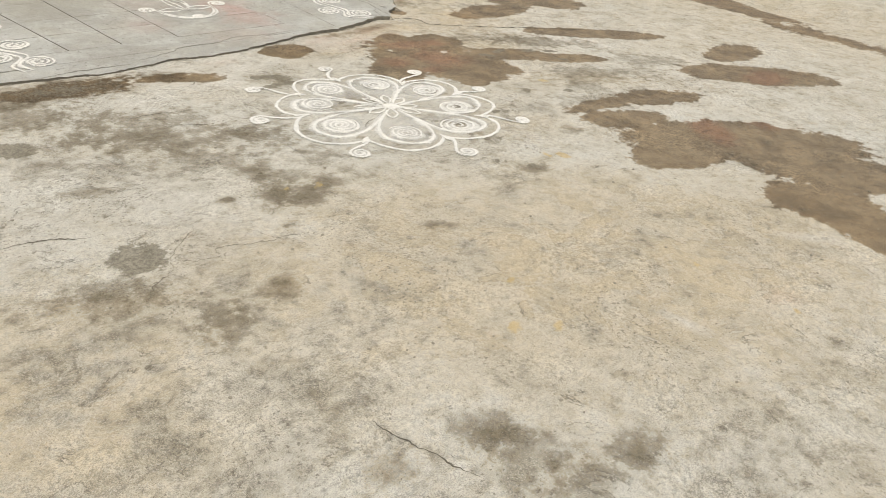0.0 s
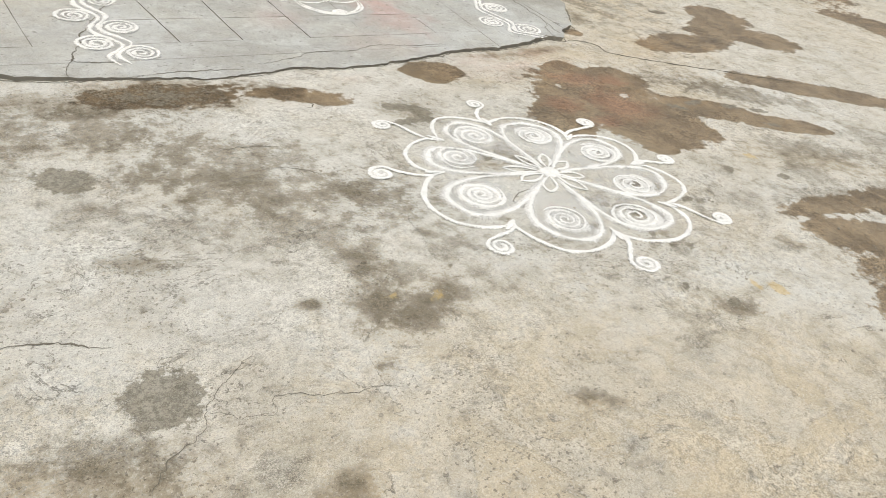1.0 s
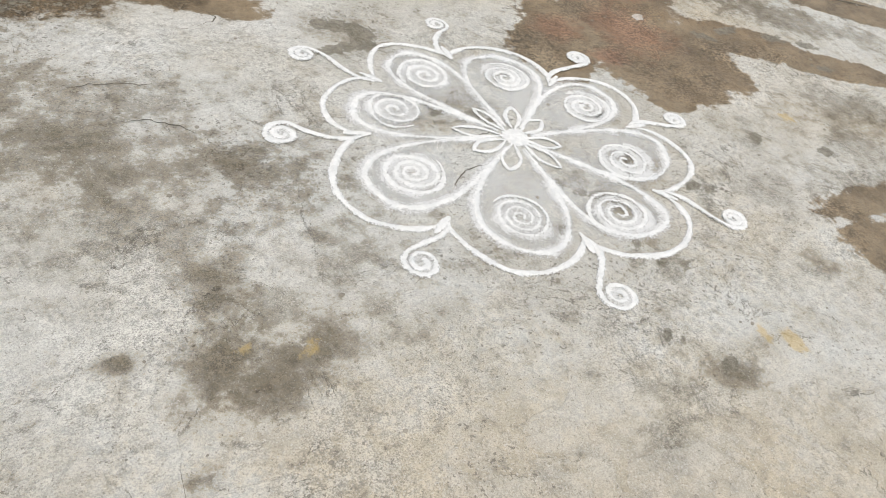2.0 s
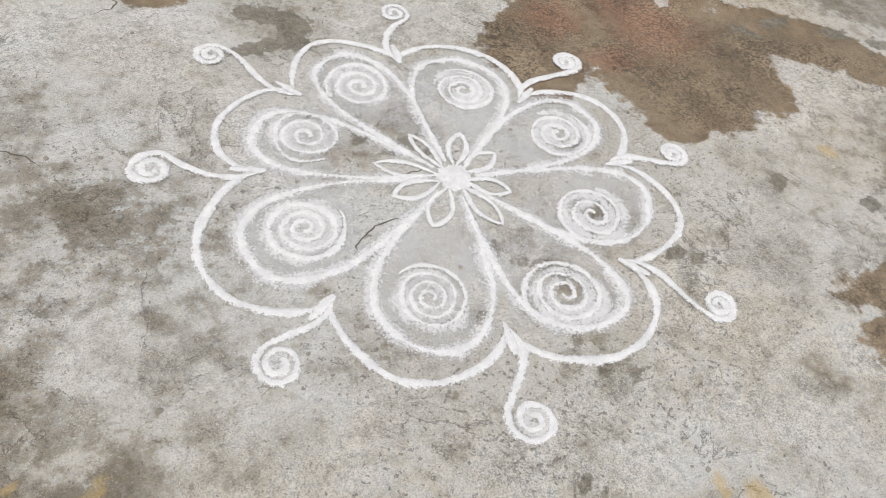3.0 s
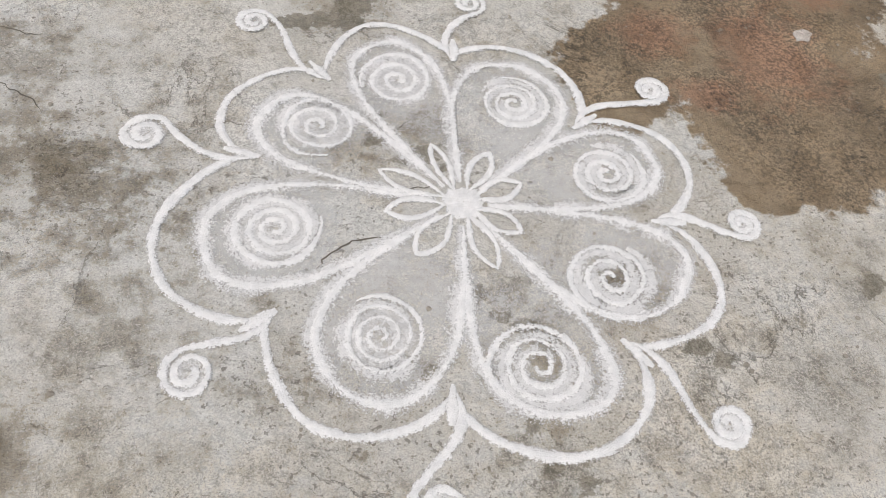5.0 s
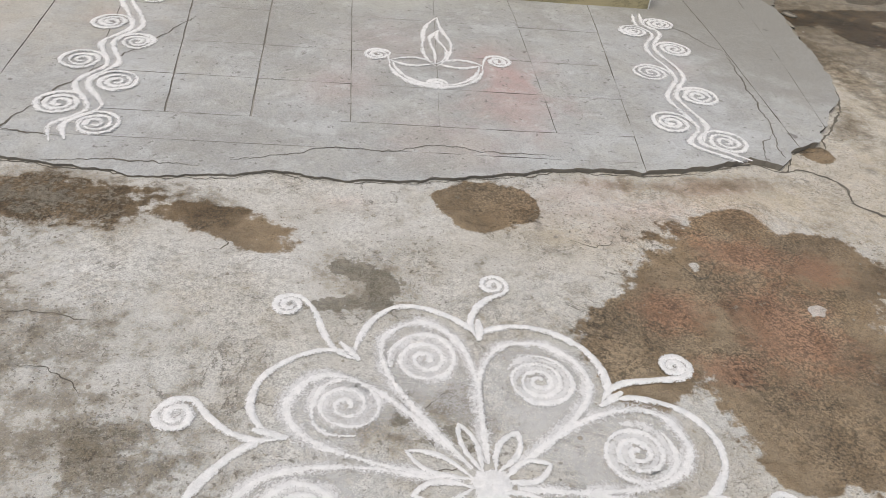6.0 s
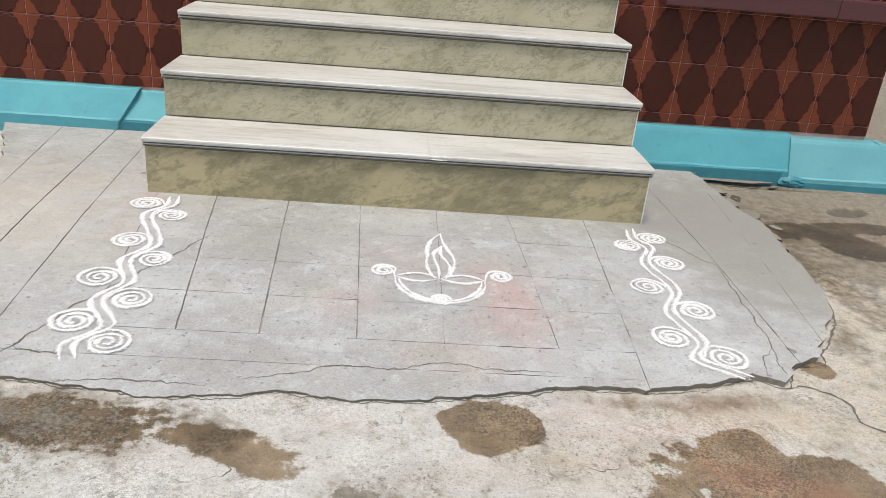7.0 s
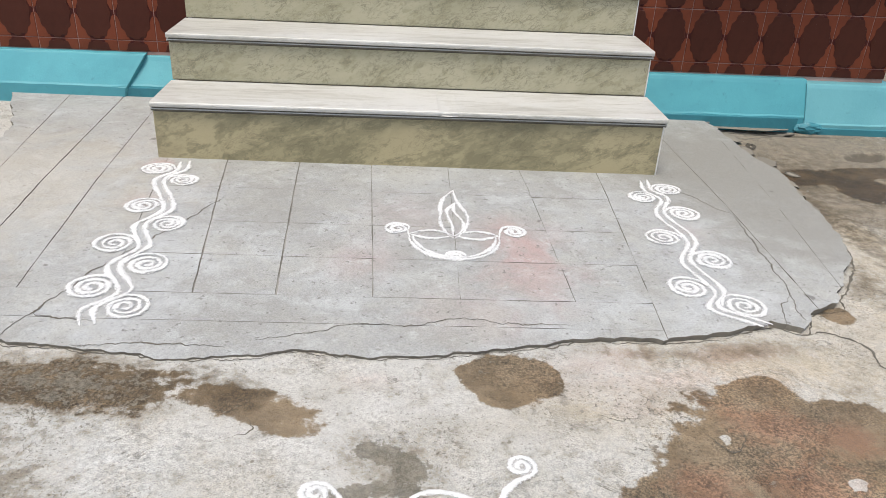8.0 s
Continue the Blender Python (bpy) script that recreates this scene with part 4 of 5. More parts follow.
crack_and_shade(ground, [(2.589, 0.698), (2.592, 0.549), (2.646, 0.382), (2.619, 0.216), (2.620, 0.068), (2.581, -0.104), (2.572, -0.266)], 0.014, ground_z)

# ---- the house: steps, plinth and tiled wall ----
STEP_Y = [0.0, 0.305, 0.610, 0.915, 1.22]
STEP_Z = [0.281, 0.477, 0.673, 0.869, 1.065]
W = 2.012
stairs = thing("front_steps", "marble-clad front steps with green veined risers and pale treads", "stairs", kind="structure")
for n, (y, z) in enumerate(zip(STEP_Y, STEP_Z)):
    low = STEP_Z[n - 1] if n else SLAB - 0.03
    back = STEP_Y[n + 1] + 0.016 if n < 4 else 1.9
    bm = bmesh.new()
    block(bm, (0.0015, y + 0.023, low + 0.001), (W - 0.007, y + 0.045, z - 0.0342), 0.002, 1)
    part("riser", bm, RISER if n else LOW_RISER, stairs, "yellow-green veined marble riser" if n else "stained yellow-green marble riser")
    # tread slab: bull nose above a thin moulding
    bm = bmesh.new()
    nose = [(y + 0.005, z), (y + 0.001, z - 0.003), (y, z - 0.008), (y + 0.001, z - 0.016), (y + 0.004, z - 0.019), (y + 0.014, z - 0.020), (y + 0.014, z - 0.025),
            (y + 0.009, z - 0.026), (y + 0.008, z - 0.030), (y + 0.010, z - 0.034), (back, z - 0.034), (back, z)]
    profile(bm, nose, -0.002, W + 0.002)
    if n == 0:
        # a chip out of the nosing
        for x, w, dy, dz in ((1.13, 0.03, 0.006, 0.004), (1.165, 0.022, 0.004, 0.002)):
            cutter = [(x + w * c, q) for c, q in ((-1, 0), (-0.4, 1), (0.5, 0.8), (1, 0))]
            for px, _ in cutter:
                geom = bm.verts[:] + bm.edges[:] + bm.faces[:]
                bmesh.ops.bisect_plane(bm, geom=geom, plane_co=(px, 0, 0), plane_no=(1, 0, 0))
            for v in bm.verts:
                d = 1 - abs(v.co.x - x) / w
                if d > 0.05 and v.co.y < y + 0.008 and v.co.z > z - 0.019:
                    v.co.y += dy * min(1, 2 * d)
                    v.co.z -= dz * min(1, 2 * d) * (v.co.z > z - 0.004)
    # dark brown strips in the moulding's grooves and along the riser's top
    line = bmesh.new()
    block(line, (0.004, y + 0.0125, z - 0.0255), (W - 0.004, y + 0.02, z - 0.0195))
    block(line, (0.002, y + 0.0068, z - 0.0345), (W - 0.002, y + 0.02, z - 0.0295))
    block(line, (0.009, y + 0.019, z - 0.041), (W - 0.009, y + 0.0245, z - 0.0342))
    part("dark_line", line, NOSING_DARK, stairs, "dark brown lines in the moulding under a nosing")
    part("tread", bm, TREAD, stairs, "pale grey-white marble tread with a rounded nosing")
    bm = bmesh.new()
    block(bm, (0.02, y + 0.045, 0.0 if n == 0 else STEP_Z[n - 1] - 0.034), (W - 0.02, 1.9 if n == 4 else 1.21, z - 0.035))
    part("core", bm, PLASTER, stairs)
# the painted flank: red and white upright stripes
for n, (y, z) in enumerate(zip(STEP_Y[:4], STEP_Z)):
    for j in range(6):
        y0 = y + 0.02 + j * 0.0508
        y1 = y0 + 0.0508
        bm = bmesh.new()
        block(bm, (0.003, y0 + (0.0255 if j == 0 else 0.005), SLAB - 0.035), (0.0195, min(y1 + 0.005, STEP_Y[n + 1] + 0.018), z - 0.035))
        part("stripe", bm, RED_PAINT if j % 2 == (n > 0) else WHITE_PAINT, stairs, "painted red stripe" if j % 2 == (n > 0) else "painted white stripe")
    bm = bmesh.new()
    block(bm, (W - 0.0066, y + 0.0235, SLAB - 0.035), (W - 0.002, STEP_Y[n + 1] + 0.018, z - 0.035))
    part("flank", bm, WHITE_PAINT, stairs, "whitewashed flank of a step")

WALL_Y = 1.0
END_X = 3.482
wall = thing("wall_front", "house wall faced with glazed red-brown patterned tiles", "wall", kind="structure")
bm = bmesh.new()
block(bm, (-3.6, WALL_Y + 0.012, 0.0), (0.03, WALL_Y + 0.26, 2.6))
part("masonry", bm, PLASTER, wall)
bm = bmesh.new()
block(bm, (W - 0.03, WALL_Y + 0.012, 0.0), (END_X - 0.01, WALL_Y + 0.26, 2.6))
part("masonry", bm, PLASTER, wall)
bm = bmesh.new()
block(bm, (END_X - 0.27, WALL_Y + 0.26, 0.0), (END_X - 0.01, 4.5, 2.6))
part("masonry", bm, PLASTER, wall)
bm = bmesh.new()
block(bm, (-3.5, WALL_Y + 0.0008, 0.2), (0.02, WALL_Y + 0.013, 2.58))
part("grout", bm, GROUT, wall)
bm = bmesh.new()
block(bm, (W - 0.02, WALL_Y + 0.0008, 0.2), (END_X - 0.004, WALL_Y + 0.013, 2.58))
part("grout", bm, GROUT, wall)
TW, TH = 0.189, 0.262


def tile_mesh(lo=0.0, hi=1.0, left=0.0, right=1.0):
    """One glazed tile in relief, cut to a share of its width and height: a wavy-edged oval, and a quarter of a lozenge in each corner."""
    g = 0.0012
    bm = bmesh.new()
    x0, x1, z0, z1 = -TW / 2 + left * TW + g, -TW / 2 + right * TW - g, -TH / 2 + lo * TH + g, -TH / 2 + hi * TH - g
    block(bm, (x0, 0.0, z0), (x1, 0.008, z1))

    def raised(ring, front, index):
        ring = clip(clip(clip(clip(ring, 1, 0, x1 - 0.0005), -1, 0, -x0 - 0.0005), 0, 1, z1 - 0.0005), 0, -1, -z0 - 0.0005)
        if len(ring) < 3:
            return
        c = np.mean(ring, axis=0)
        a = [bm.verts.new((x, 0.0005, z)) for x, z in ring]
        b = [bm.verts.new((c[0] + (x - c[0]) * 0.955, front, c[1] + (z - c[1]) * 0.955)) for x, z in ring]
        n = len(ring)
        faces = [bm.faces.new((a[i], a[(i + 1) % n], b[(i + 1) % n], b[i])) for i in range(n)] + [bm.faces.new(b)]
        for f in faces:
            f.material_index = index

    oval = []
    for i in range(60):
        a = 2 * math.pi * i / 60
        wave = 1 + 0.05 * math.cos(12 * a)
        oval.append((0.078 * wave * math.copysign(abs(math.cos(a)) ** 0.85, math.cos(a)), 0.128 * wave * math.copysign(abs(math.sin(a)) ** 0.95, math.sin(a))))
    raised([(1.10 * x, 1.07 * z) for x, z in oval], -0.0016, 3)
    raised(oval, -0.0038, 1)
    for sx in (-1, 1):
        for sz in (-1, 1):
            loz = []
            for i in range(28):
                a = 2 * math.pi * i / 28
                r = 1 / (abs(math.cos(a)) ** 1.25 + abs(math.sin(a)) ** 1.25) ** (1 / 1.25) * (1 + 0.04 * math.cos(14 * a))
                loz.append((sx * TW / 2 + 0.062 * r * math.cos(a), sz * TH / 2 + 0.126 * r * math.sin(a)))
            raised(loz, -0.0022, 2)
    return mesh_of("tile", bm, GLAZE_RIB, GLAZE_DARK, GLAZE_LIGHT, GLAZE_EDGE)


TILE, FOOT_TILE = tile_mesh(), tile_mesh(lo=0.80)
for k in range(-8, 23):
    x = -0.818 + TW * (k + 0.5)
    if -0.02 < x + TW / 2 and x - TW / 2 < W:
        side_cut = x - TW / 2 < 0.0 or (x + TW / 2 > W and x < W + TW / 2)
        if not side_cut:
            continue
    for r in range(-1, 5):
        data = FOOT_TILE if r < 0 else TILE
        if x + TW / 2 > END_X:
            continue
        ob = new("tile", data)
        ob.parent = wall
        ob.location = (x, WALL_Y, 0.283 + TH * (r + 0.5))
share = (END_X - (-0.818 + TW * 22)) / TW
if 0.1 < share < 1:
    for r in range(-1, 5):
        ob = new("tile", tile_mesh(lo=0.80 if r < 0 else 0.0, right=share))
        ob.parent = wall
        ob.location = (-0.818 + TW * 22.5, WALL_Y, 0.283 + TH * (r + 0.5))

plinth = thing("plinth", "turquoise painted sloping plinth at the foot of the tiled wall", "plinth", kind="structure")


def plinth_run(x0, x1, z_foot, shift=0.0, top=0.262, cut=0.0):
    """A stretch of plinth: kick, long slope, flat ledge; uneven as laid by hand. cut: how far the end slopes in."""
    bm = bmesh.new()
    n = max(2, int((x1 - x0) / 0.06))
    rows = []
    for i in range(n + 1):
        x = x0 + (x1 - x0) * i / n
        w = lambda s, q: 0.006 * noise.noise((x * 5, s, q))
        outline = [(1.02, -0.09), (0.879 + shift + w(1, 0), -0.09), (0.879 + shift + w(1, 1), z_foot + 0.048 + w(2, 0)), (0.886 + shift + w(1, 1), z_foot + 0.056 + w(2, 0)), (0.949 + shift + w(3, 0), top - 0.022 + w(4, 0)), (0.959 + shift + w(3, 0), top - 0.004 + w(4, 0)),
                   (0.964 + shift + w(3, 0), top + w(4, 0)), (1.02, top + 0.002)]
        slope = cut if i == n else 0.0
        rows.append([bm.verts.new((x - slope * max(0.0, z) / top, y, z)) for y, z in outline])
    for a, b in zip(rows, rows[1:]):
        for i in range(8):
            f = bm.faces.new((a[i], a[(i + 1) % 8], b[(i + 1) % 8], b[i]))
    bm.faces.new(rows[0])
    bm.faces.new(rows[-1])
    bmesh.ops.bevel(bm, geom=[e for e in bm.edges if abs(e.verts[0].co.x - e.verts[1].co.x) > 0.01], offset=0.003, segments=2, affect="EDGES")
    return bm


part("run", plinth_run(-3.5, -0.435, 0.036, 0.0, 0.226, -0.13), BLUE, plinth)
part("run", plinth_run(-0.437, 0.01, 0.036, 0.022, 0.215), BLUE, plinth)
part("run", plinth_run(W - 0.01, 3.05, 0.0, 0.0, 0.224), BLUE, plinth)
part("run", plinth_run(3.045, 3.64, -0.03, -0.022, 0.210, 0.11), OLD_BLUE, plinth)
# upright kicks at the foot, their shade and dirt put into a darker turquoise
for x0, x1, y0, top in ((2.08, 3.01, 0.868, 0.045), (3.12, 3.64, 0.852, 0.0), (-0.43, 0.0, 0.891, 0.078)):
    bm = bmesh.new()
    block(bm, (x0, y0, -0.09), (x1, y0 + 0.02, top), 0.004, 2)
    for v in bm.verts:
        v.co.y += 0.003 * noise.noise((v.co.x * 7, v.co.z * 9, 2)); v.co.z += 0.005 * noise.noise((v.co.x * 9, 1, 4))
    part("kick", bm, KICK_BLUE, plinth, "turquoise kick at the foot, darkened for shade and dirt")
# the lump of mortar where the runs meet
bm = bmesh.new()
bmesh.ops.create_icosphere(bm, subdivisions=3, radius=1)
for v in bm.verts:
    s = 1 + 0.3 * noise.noise(v.co * 2.1) + 0.12 * noise.noise(v.co * 6)
    v.co = Vector((3.08 + 0.085 * v.co.x * s, 0.869 + 0.03 * v.co.y * s, -0.005 + 0.032 * v.co.z * s))
part("mortar_lump", bm, KICK_BLUE, plinth)
# side plinth round the corner
bm = bmesh.new()
block(bm, (3.462, 1.0, -0.09), (3.56, 4.5, 0.20), 0.01)
part("run", bm, BLUE, plinth)

bm = bmesh.new()
block(bm, (2.225, 0.89, 0.829), (3.085, 1.01, 0.919), 0.006)
ledge = thing("wall_ledge", "dark maroon painted ledge across the tiled wall", "ledge", kind="structure")
part("band", bm, MAROON, ledge)
bm = bmesh.new()
block(bm, (3.088, 0.895, 0.826), (3.60, 1.01, 0.919), 0.006)
part("band", bm, MAROON, ledge)

# ---- the large powder drawing on the yard ----
CX, CY = 1.166, -2.193


def polar(deg, r):
    return (CX + r * math.cos(radians(deg)), CY + r * math.sin(radians(deg)))


def lobe(a0, a1, shares, radii, shape, n):
    """A rounded lobe round the middle between two angles: a shape of the share of the turn, scaled to reach three radii at three shares."""
    bend = np.polyfit(shares, [r / shape(u) for u, r in zip(shares, radii)], 2)
    return [(a0 + (a1 - a0) * u, float(np.polyval(bend, u)) * shape(u)) for u in np.linspace(0.002, 0.998, n)]


flower = thing("rangoli_flower", "eight-petalled flower drawn in white powder on the yard", "rangoli")
# each notch between two petals: its angle and distance from the middle
NOTCH = [(38.2, 0.292), (88.3, 0.347), (129.0, 0.362), (165.1, 0.357), (215.3, 0.366), (263.8, 0.338), (312.1, 0.353), (354.7, 0.337)]
# how far each petal's edge reaches on its way from notch to notch
EDGE = [(0.368, 0.395, 0.390), (0.416, 0.449, 0.426), (0.429, 0.447, 0.441), (0.446, 0.487, 0.470), (0.422, 0.443, 0.417), (0.418, 0.452, 0.450), (0.415, 0.445, 0.424), (0.407, 0.424, 0.392)]
# the inner loop of each petal: from and to angle, reach at three shares of the turn
LOOP = [(39.0, 93.0, 0.318, 0.352, 0.318), (90.5, 128.0, 0.352, 0.398, 0.362), (131.0, 168.0, 0.352, 0.383, 0.348), (170.0, 214.0, 0.366, 0.418, 0.375), (213.0, 267.5, 0.318, 0.381, 0.338),
        (267.0, 310.0, 0.330, 0.388, 0.385), (308.5, 356.0, 0.318, 0.378, 0.368), (-3.5, 41.0, 0.325, 0.366, 0.318)]
EYE_AT = [(63.6, 0.257, 0.063), (109.1, 0.296, 0.068), (146.0, 0.286, 0.070), (190.9, 0.302, 0.070), (241.1, 0.281, 0.066), (287.9, 0.312, 0.072), (328.0, 0.273, 0.072), (14.8, 0.271, 0.066)]
for n in range(8):
    (a0, r0), (a1, r1) = NOTCH[n], NOTCH[(n + 1) % 8]
    a1 += 360 if a1 < a0 else 0
    rise = lobe(a0, a1, (0.25, 0.5, 0.75), [e - r0 - (r1 - r0) * u for e, u in zip(EDGE[n], (0.25, 0.5, 0.75))], lambda u: math.sin(math.pi * u) ** 0.62, 70)
    arc = [polar(a, r + r0 + (r1 - r0) * (a - a0) / (a1 - a0)) for a, r in rise]
    stroke("petal_outline", flower, arc, 0.0195, ground_z, height=0.0045)
    b0, b1, *reach = LOOP[n]
    loop = [polar(a, r * (1 + 0.015 * noise.noise((a * 0.1, n, 4)))) for a, r in lobe(b0, b1, (0.2, 0.5, 0.8), reach, lambda u: (1 - abs(2 * u - 1) ** 4) ** 0.28, 90)]
    first, last = polar(b0 + 1.5, 0.045), polar(b1 - 1.5, 0.045)
    loop = [p for p in loop if math.hypot(p[0] - CX, p[1] - CY) > 0.10]
    loop = smooth_path([first, loop[0]], 0.012)[:-1] + loop + smooth_path([loop[-1], last], 0.012)[1:]
    stroke("petal_loop", flower, loop, 0.040, ground_z, SOFT_POWDER, 0.0022, 0.0016)
    stroke("petal_loop", flower, [(x + 0.003, y - 0.002) for x, y in loop], 0.0200, ground_z, FIRM_POWDER, 0.0026, 0.0024)
    ea, er, rad = EYE_AT[n]
    ex, ey = polar(ea, er)
    stroke("petal_spiral", flower, spiral(ex, ey, rad * 1.02, 3.2 + 0.4 * math.sin(5 * n), radians(ea + 40 + 50 * n), -1, 0.05), 0.0160 + 0.002 * math.sin(3 * n), ground_z, FIRM_POWDER, 0.0026, 0.0026)
    stroke("petal_spiral", flower, spiral(ex, ey, rad * 0.98, 2.0, radians(ea + 90), -1, 0.30), 0.0380, ground_z, SOFT_POWDER, 0.0016, 0.0022)
    ring = loop[6:-6:3]
    dust_patch(flower, ring, ex, ey, ground_z, 0.0011)
    # the spirals that were filled thickest
    if n in (1, 2, 3, 4):
        dust_patch(flower, [(ex + 0.85 * rad * math.cos(a), ey + 0.85 * rad * math.sin(a)) for a in np.linspace(0, 2 * math.pi, 24, endpoint=False)], ex, ey, ground_z, 0.0019, SOFT_POWDER)
    px, py = polar(a0, r0 + 0.006)
    dab = [(px + d * math.cos(radians(a0)), py + d * math.sin(radians(a0))) for d in np.linspace(-0.020, 0.042, 8)]
    stroke("notch_dab", flower, dab, 0.030, ground_z, POWDER, 0.004, 0.003, taper=0.35)
# the small centre flower
bm = bmesh.new()
uv = bm.loops.layers.uv.new("across")
rings = []
for s, h in ((0.02, 0.006), (0.4, 0.006), (0.75, 0.004), (1.0, 0.0012)):
    row = []
    for i in range(28):
        a = 2 * math.pi * i / 28
        r = 0.037 * s * (1 + 0.30 * noise.noise((2 * math.cos(a), 2 * math.sin(a), 1.0)))
        x, y = CX + 0.004 + r * math.cos(a), CY + r * math.sin(a)
        row.append(bm.verts.new((x, y, ground_z(x, y) + h)))
    rings.append((row, 1.0 if s == 1.0 else 0.3 * s))
for (a, ca), (b, cb) in zip(rings, rings[1:]):
    for i in range(28):
        f = bm.faces.new((a[i], a[(i + 1) % 28], b[(i + 1) % 28], b[i]))
        for loop, c in zip(f.loops, (ca, ca, cb, cb)):
            loop[uv].uv = (0, c)
part("heart", bm, POWDER, flower)
for deg, reach, wide in ((154, 0.150, 0.022), (189, 0.124, 0.023), (233, 0.128, 0.026), (291, 0.138, 0.023), (329, 0.110, 0.022), (22, 0.114, 0.024), (62, 0.122, 0.021), (109, 0.130, 0.014)):
    leaf = []
    c, s = math.cos(radians(deg)), math.sin(radians(deg))
    for u in np.linspace(0, 2, 41):
        v, side = (u, 1) if u <= 1 else (2 - u, -1)
        along, across = 0.026 + (reach - 0.026) * v, side * 0.84 * wide * math.sin(math.pi * v ** 1.25) ** 0.85
        leaf.append((CX + along * c - across * s, CY + along * s + across * c))
    stroke("small_petal", flower, leaf, 0.0135, ground_z, POWDER, 0.003, 0.003)
# the curling tendrils at the notches: curl angle, distance, radius, where the stem meets the curl
CURL = ((36, 0.478, 0.032, 285), (84, 0.508, 0.034, 290), (131, 0.556, 0.032, 50), (166, 0.538, 0.040, 40), (217, 0.502, 0.038, 105), (263, 0.498, 0.039, 140), (313, 0.532, 0.033, 225), (356, 0.486, 0.029, 262))
for (a, r), (ca, cr, rad, meet) in zip(NOTCH, CURL):
    p0, cc = np.array(polar(a, r - 0.008)), np.array(polar(ca, cr))
    m = radians(meet)
    p1 = cc + rad * np.array([math.cos(m), math.sin(m)])
    t0, t1 = np.array([math.cos(radians(a + 38)), math.sin(radians(a + 38))]), np.array([-math.sin(m), math.cos(m)])
    far = np.linalg.norm(p1 - p0)
    stem = []
    for u in np.linspace(0, 1, 16, endpoint=False):
        stem.append(tuple((2 * u**3 - 3 * u**2 + 1) * p0 + (u**3 - 2 * u**2 + u) * far * 1.25 * t0 + (3 * u**2 - 2 * u**3) * p1 + (u**3 - u**2) * far * 1.1 * t1))
    dust_patch(flower, [(cc[0] + 0.8 * rad * math.cos(q), cc[1] + 0.8 * rad * math.sin(q)) for q in np.linspace(0, 2 * math.pi, 20, endpoint=False)], cc[0], cc[1], ground_z, 0.0016, SOFT_POWDER)
    stroke("tendril", flower, stem + spiral(cc[0], cc[1], rad, 1.9, m, 1, 0.15), 0.0185, ground_z, POWDER, 0.004, 0.0024)

# ---- the drawings on the slab ----


def border(name, label, spots, start, finish):
    """A twin wavy line with a spiral in every bend. spots: x, y, side (-1 or 1), radius."""
    ob = thing(name, label, "rangoli", group="border drawings")
    mid = [start]
    for x, y, side, rad in spots:
        mid.append((x - side * (rad * 1.25 + 0.020), y - 0.012))
    mid.append(finish)
    path = smooth_path(mid, 0.010)
    stroke("rubbed_band", ob, path, 0.075, slab_z, DUST, 0.0010, 0.0012)
    for off in (-0.016, 0.016):
        stroke("wavy_line", ob, [(x + off, y + off * 0.4) for x, y in path], 0.0230, slab_z, FIRM_POWDER, 0.0030, 0.0020)
    for x, y, side, rad in spots:
        turn = spiral(x, y, rad * 1.16, 2.9, 0.0 if side < 0 else math.pi, -side, 0.10, 0.98)
        dust_patch(ob, [(x + 1.05 * rad * math.cos(q), y + 1.05 * rad * math.sin(q)) for q in np.linspace(0, 2 * math.pi, 20, endpoint=False)], x, y, slab_z, 0.0014)
        stroke("spiral", ob, turn, 0.0205, slab_z, FIRM_POWDER, 0.0030, 0.0026)
    return ob


border("rangoli_border", "wavy vine border with spirals in white powder on the cement apron",
       [(0.036, -0.111, -1, 0.056), (0.161, -0.222, 1, 0.050), (0.084, -0.453, -1, 0.054), (0.204, -0.590, 1, 0.052), (0.080, -0.736, -1, 0.058), (0.215, -0.860, 1, 0.058), (0.103, -1.000, -1, 0.060), (0.225, -1.098, 1, 0.056)],
       (0.118, -0.018), (0.159, -1.189))
border("rangoli_border", "wavy vine border with spirals in white powder near the apron's corner",
       [(2.005, -0.149, 1, 0.050), (1.882, -0.237, -1, 0.048), (1.994, -0.378, 1, 0.054), (1.858, -0.582, -1, 0.058), (1.974, -0.740, 1, 0.057), (1.833, -0.918, -1, 0.056), (1.968, -1.023, 1, 0.058)],
       (1.938, -0.049), (1.996, -1.121))

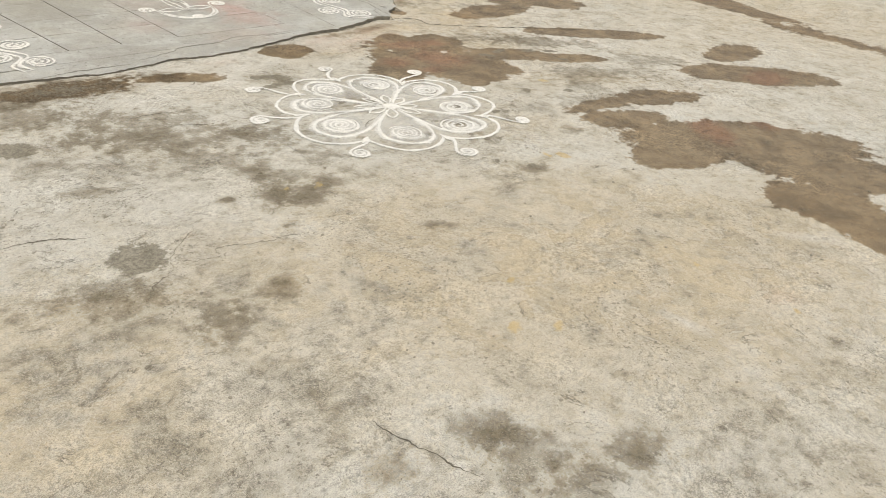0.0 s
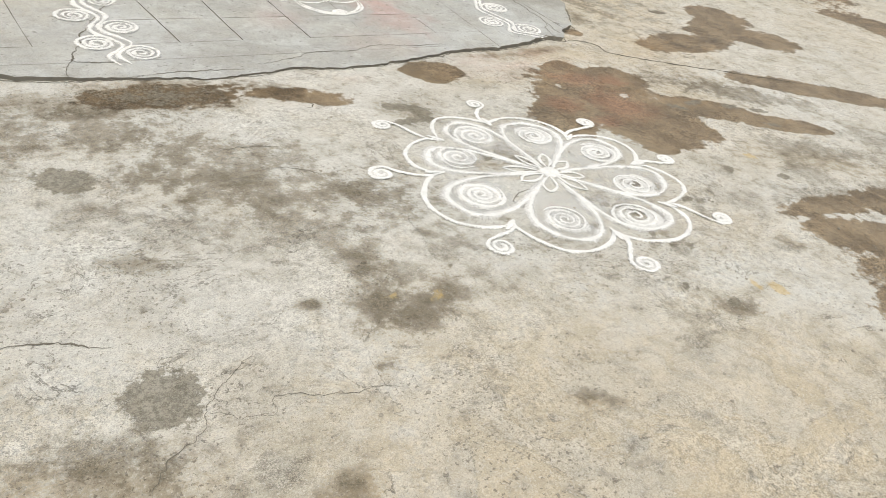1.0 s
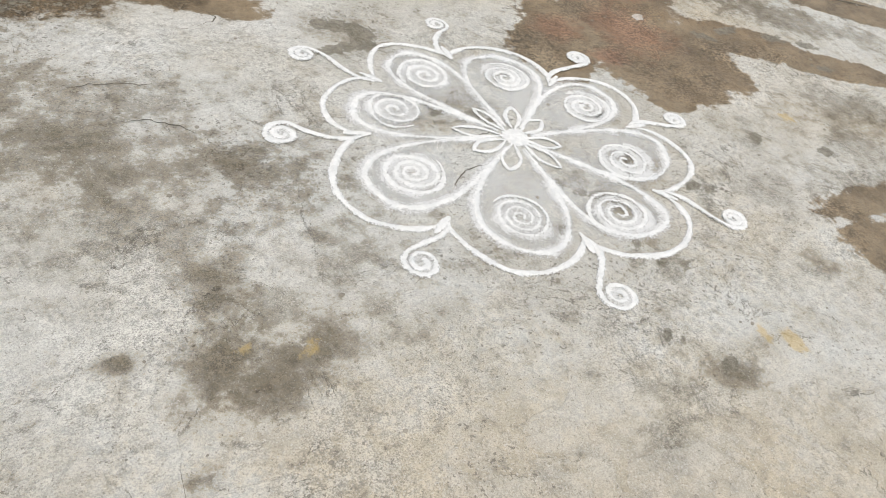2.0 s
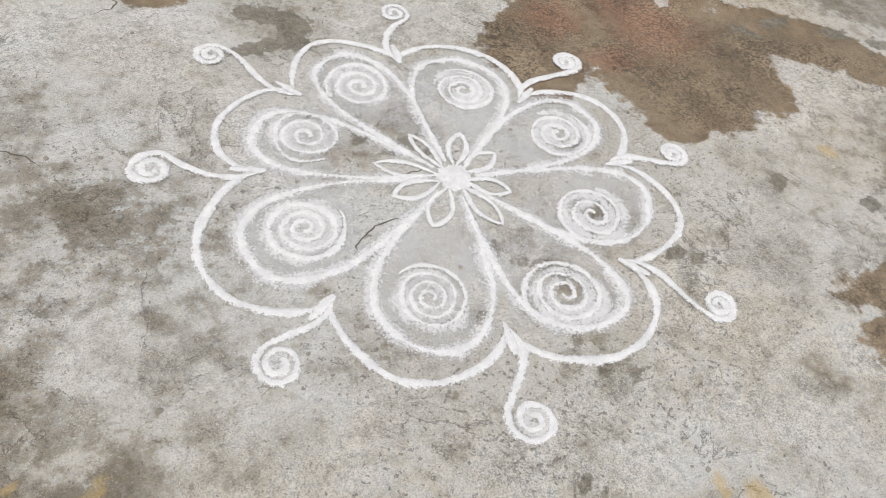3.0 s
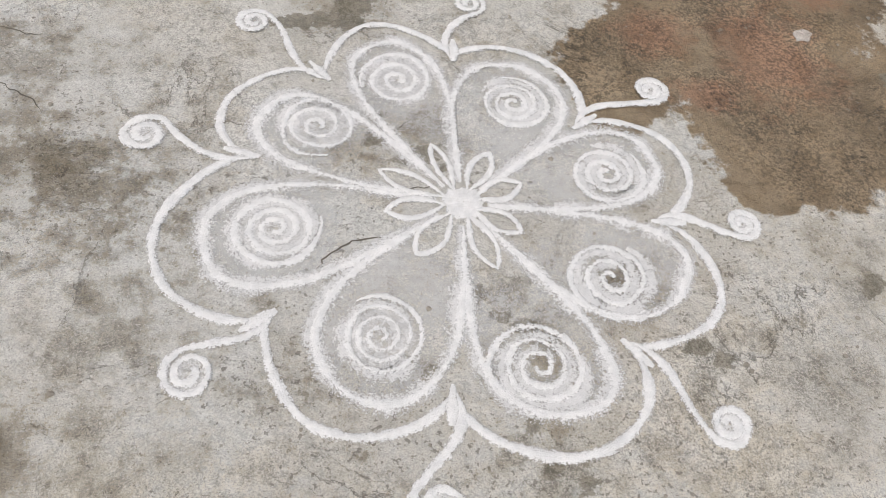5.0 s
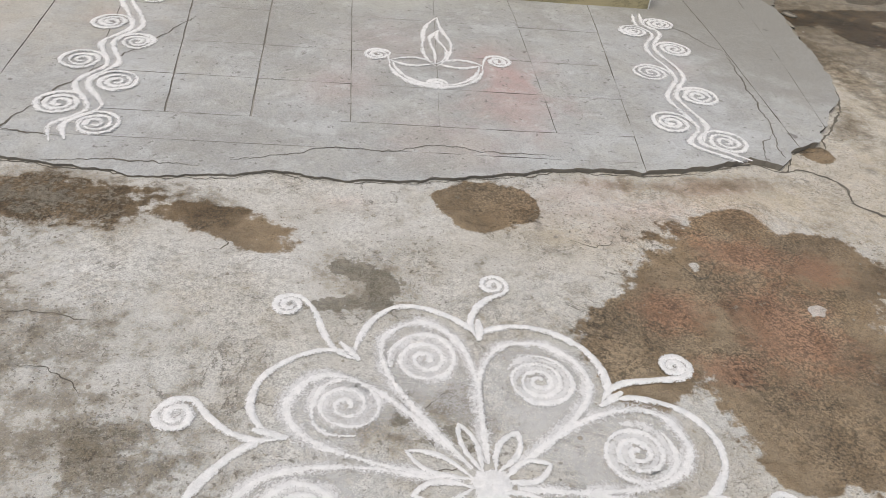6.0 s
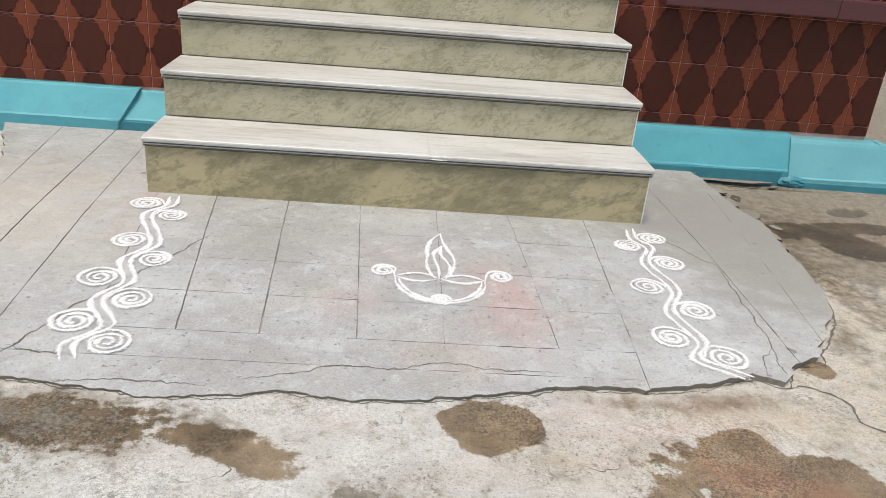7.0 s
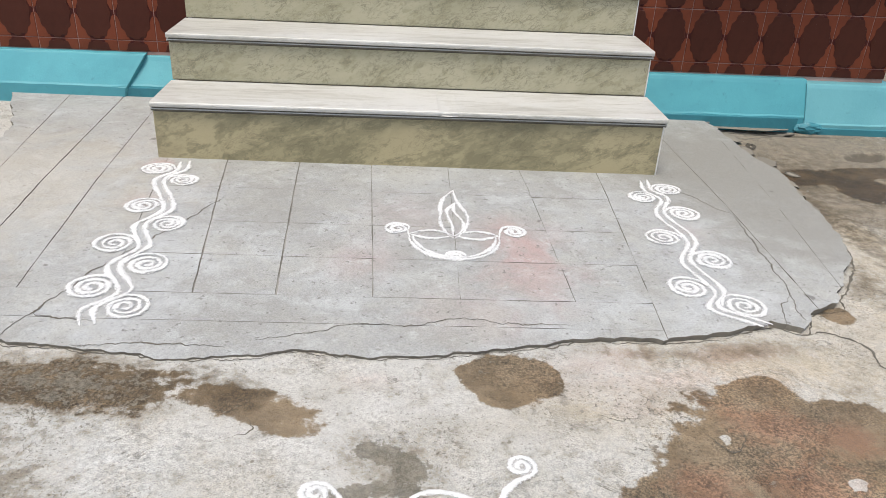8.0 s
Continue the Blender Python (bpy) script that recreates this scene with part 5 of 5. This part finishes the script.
lamp = thing("rangoli_lamp", "oil lamp with a flame drawn in white powder on the apron", "rangoli")
LX, LY = 1.140, -0.611
arc = [(LX + 0.150 * math.cos(a), LY - 0.012 + 0.152 * math.sin(a)) for a in np.linspace(math.pi * 1.02, 2 * math.pi * 0.995, 44)]
for off in (0.0, 0.013):
    stroke("bowl_line", lamp, [(LX + (x - LX) * (1 - off * 6), y + off) for x, y in arc], 0.0222, slab_z, FIRM_POWDER, 0.003)
for side in (-1, 1):
    for bend in (0.030, -0.028):
        leaf = [(LX + side * 0.150 * u, LY + 0.006 * u + bend * math.sin(math.pi * u)) for u in np.linspace(0, 1, 22)]
        stroke("rim_leaf", lamp, leaf, 0.0186, slab_z, FIRM_POWDER, 0.003, 0.002)
    cx, cy = LX + 0.008 + side * 0.198, LY + 0.040
    hook = [(LX + side * 0.148, LY - 0.020), (LX + side * 0.155, LY + 0.025)]
    stroke("handle_curl", lamp, hook + spiral(cx, cy, 0.043, 2.2, math.pi * (0.85 if side > 0 else 0.15), -side, 0.14), 0.0216, slab_z, FIRM_POWDER, 0.003, 0.002)
    for wide, tall, base in ((0.052, 0.40, -0.632), (0.023, 0.27, -0.615)):
        flame = [(LX + 0.016 * u + 0.014 * math.sin(2 * math.pi * u) * (u > 0.4 or wide < 0.04) * (u > 0.5 or wide < 0.04) + side * wide * math.sin(math.pi * u ** 0.75) * (1 - 0.15 * u), base + tall * u) for u in np.linspace(0, 1, 30)]
        stroke("flame_line", lamp, flame, 0.0180, slab_z, FIRM_POWDER, 0.003, 0.002)
stroke("bowl_spiral", lamp, spiral(LX, -0.757, 0.036, 2.0, math.pi, -1, 0.12), 0.0192, slab_z, FIRM_POWDER, 0.003, 0.002)

# ---- loose grit ----


def grit():
    rng = random.Random(4)
    bm = bmesh.new()
    for _ in range(900):
        x, y = rng.uniform(-0.6, 3.4), rng.uniform(-4.0, 0.85)
        if -0.9 < x < 2.6 and y > -1.42 and rng.random() < 0.97:
            continue
        r = rng.choice((0.0015, 0.002, 0.002, 0.003, 0.0045))
        z = ground_z(x, y)
        made = bmesh.ops.create_icosphere(bm, subdivisions=1, radius=r)["verts"]
        for v in made:
            v.co = Vector((v.co.x * rng.uniform(0.7, 1.5) + x, v.co.y * rng.uniform(0.7, 1.4) + y, v.co.z * rng.uniform(0.4, 0.8) + z + r * 0.2))
    ob = new("grit", mesh_of("grit", bm, STONE))
    return tagged(ob, "loose grit and small stone chips scattered on the yard", "grit", kind="stuff")


grit()
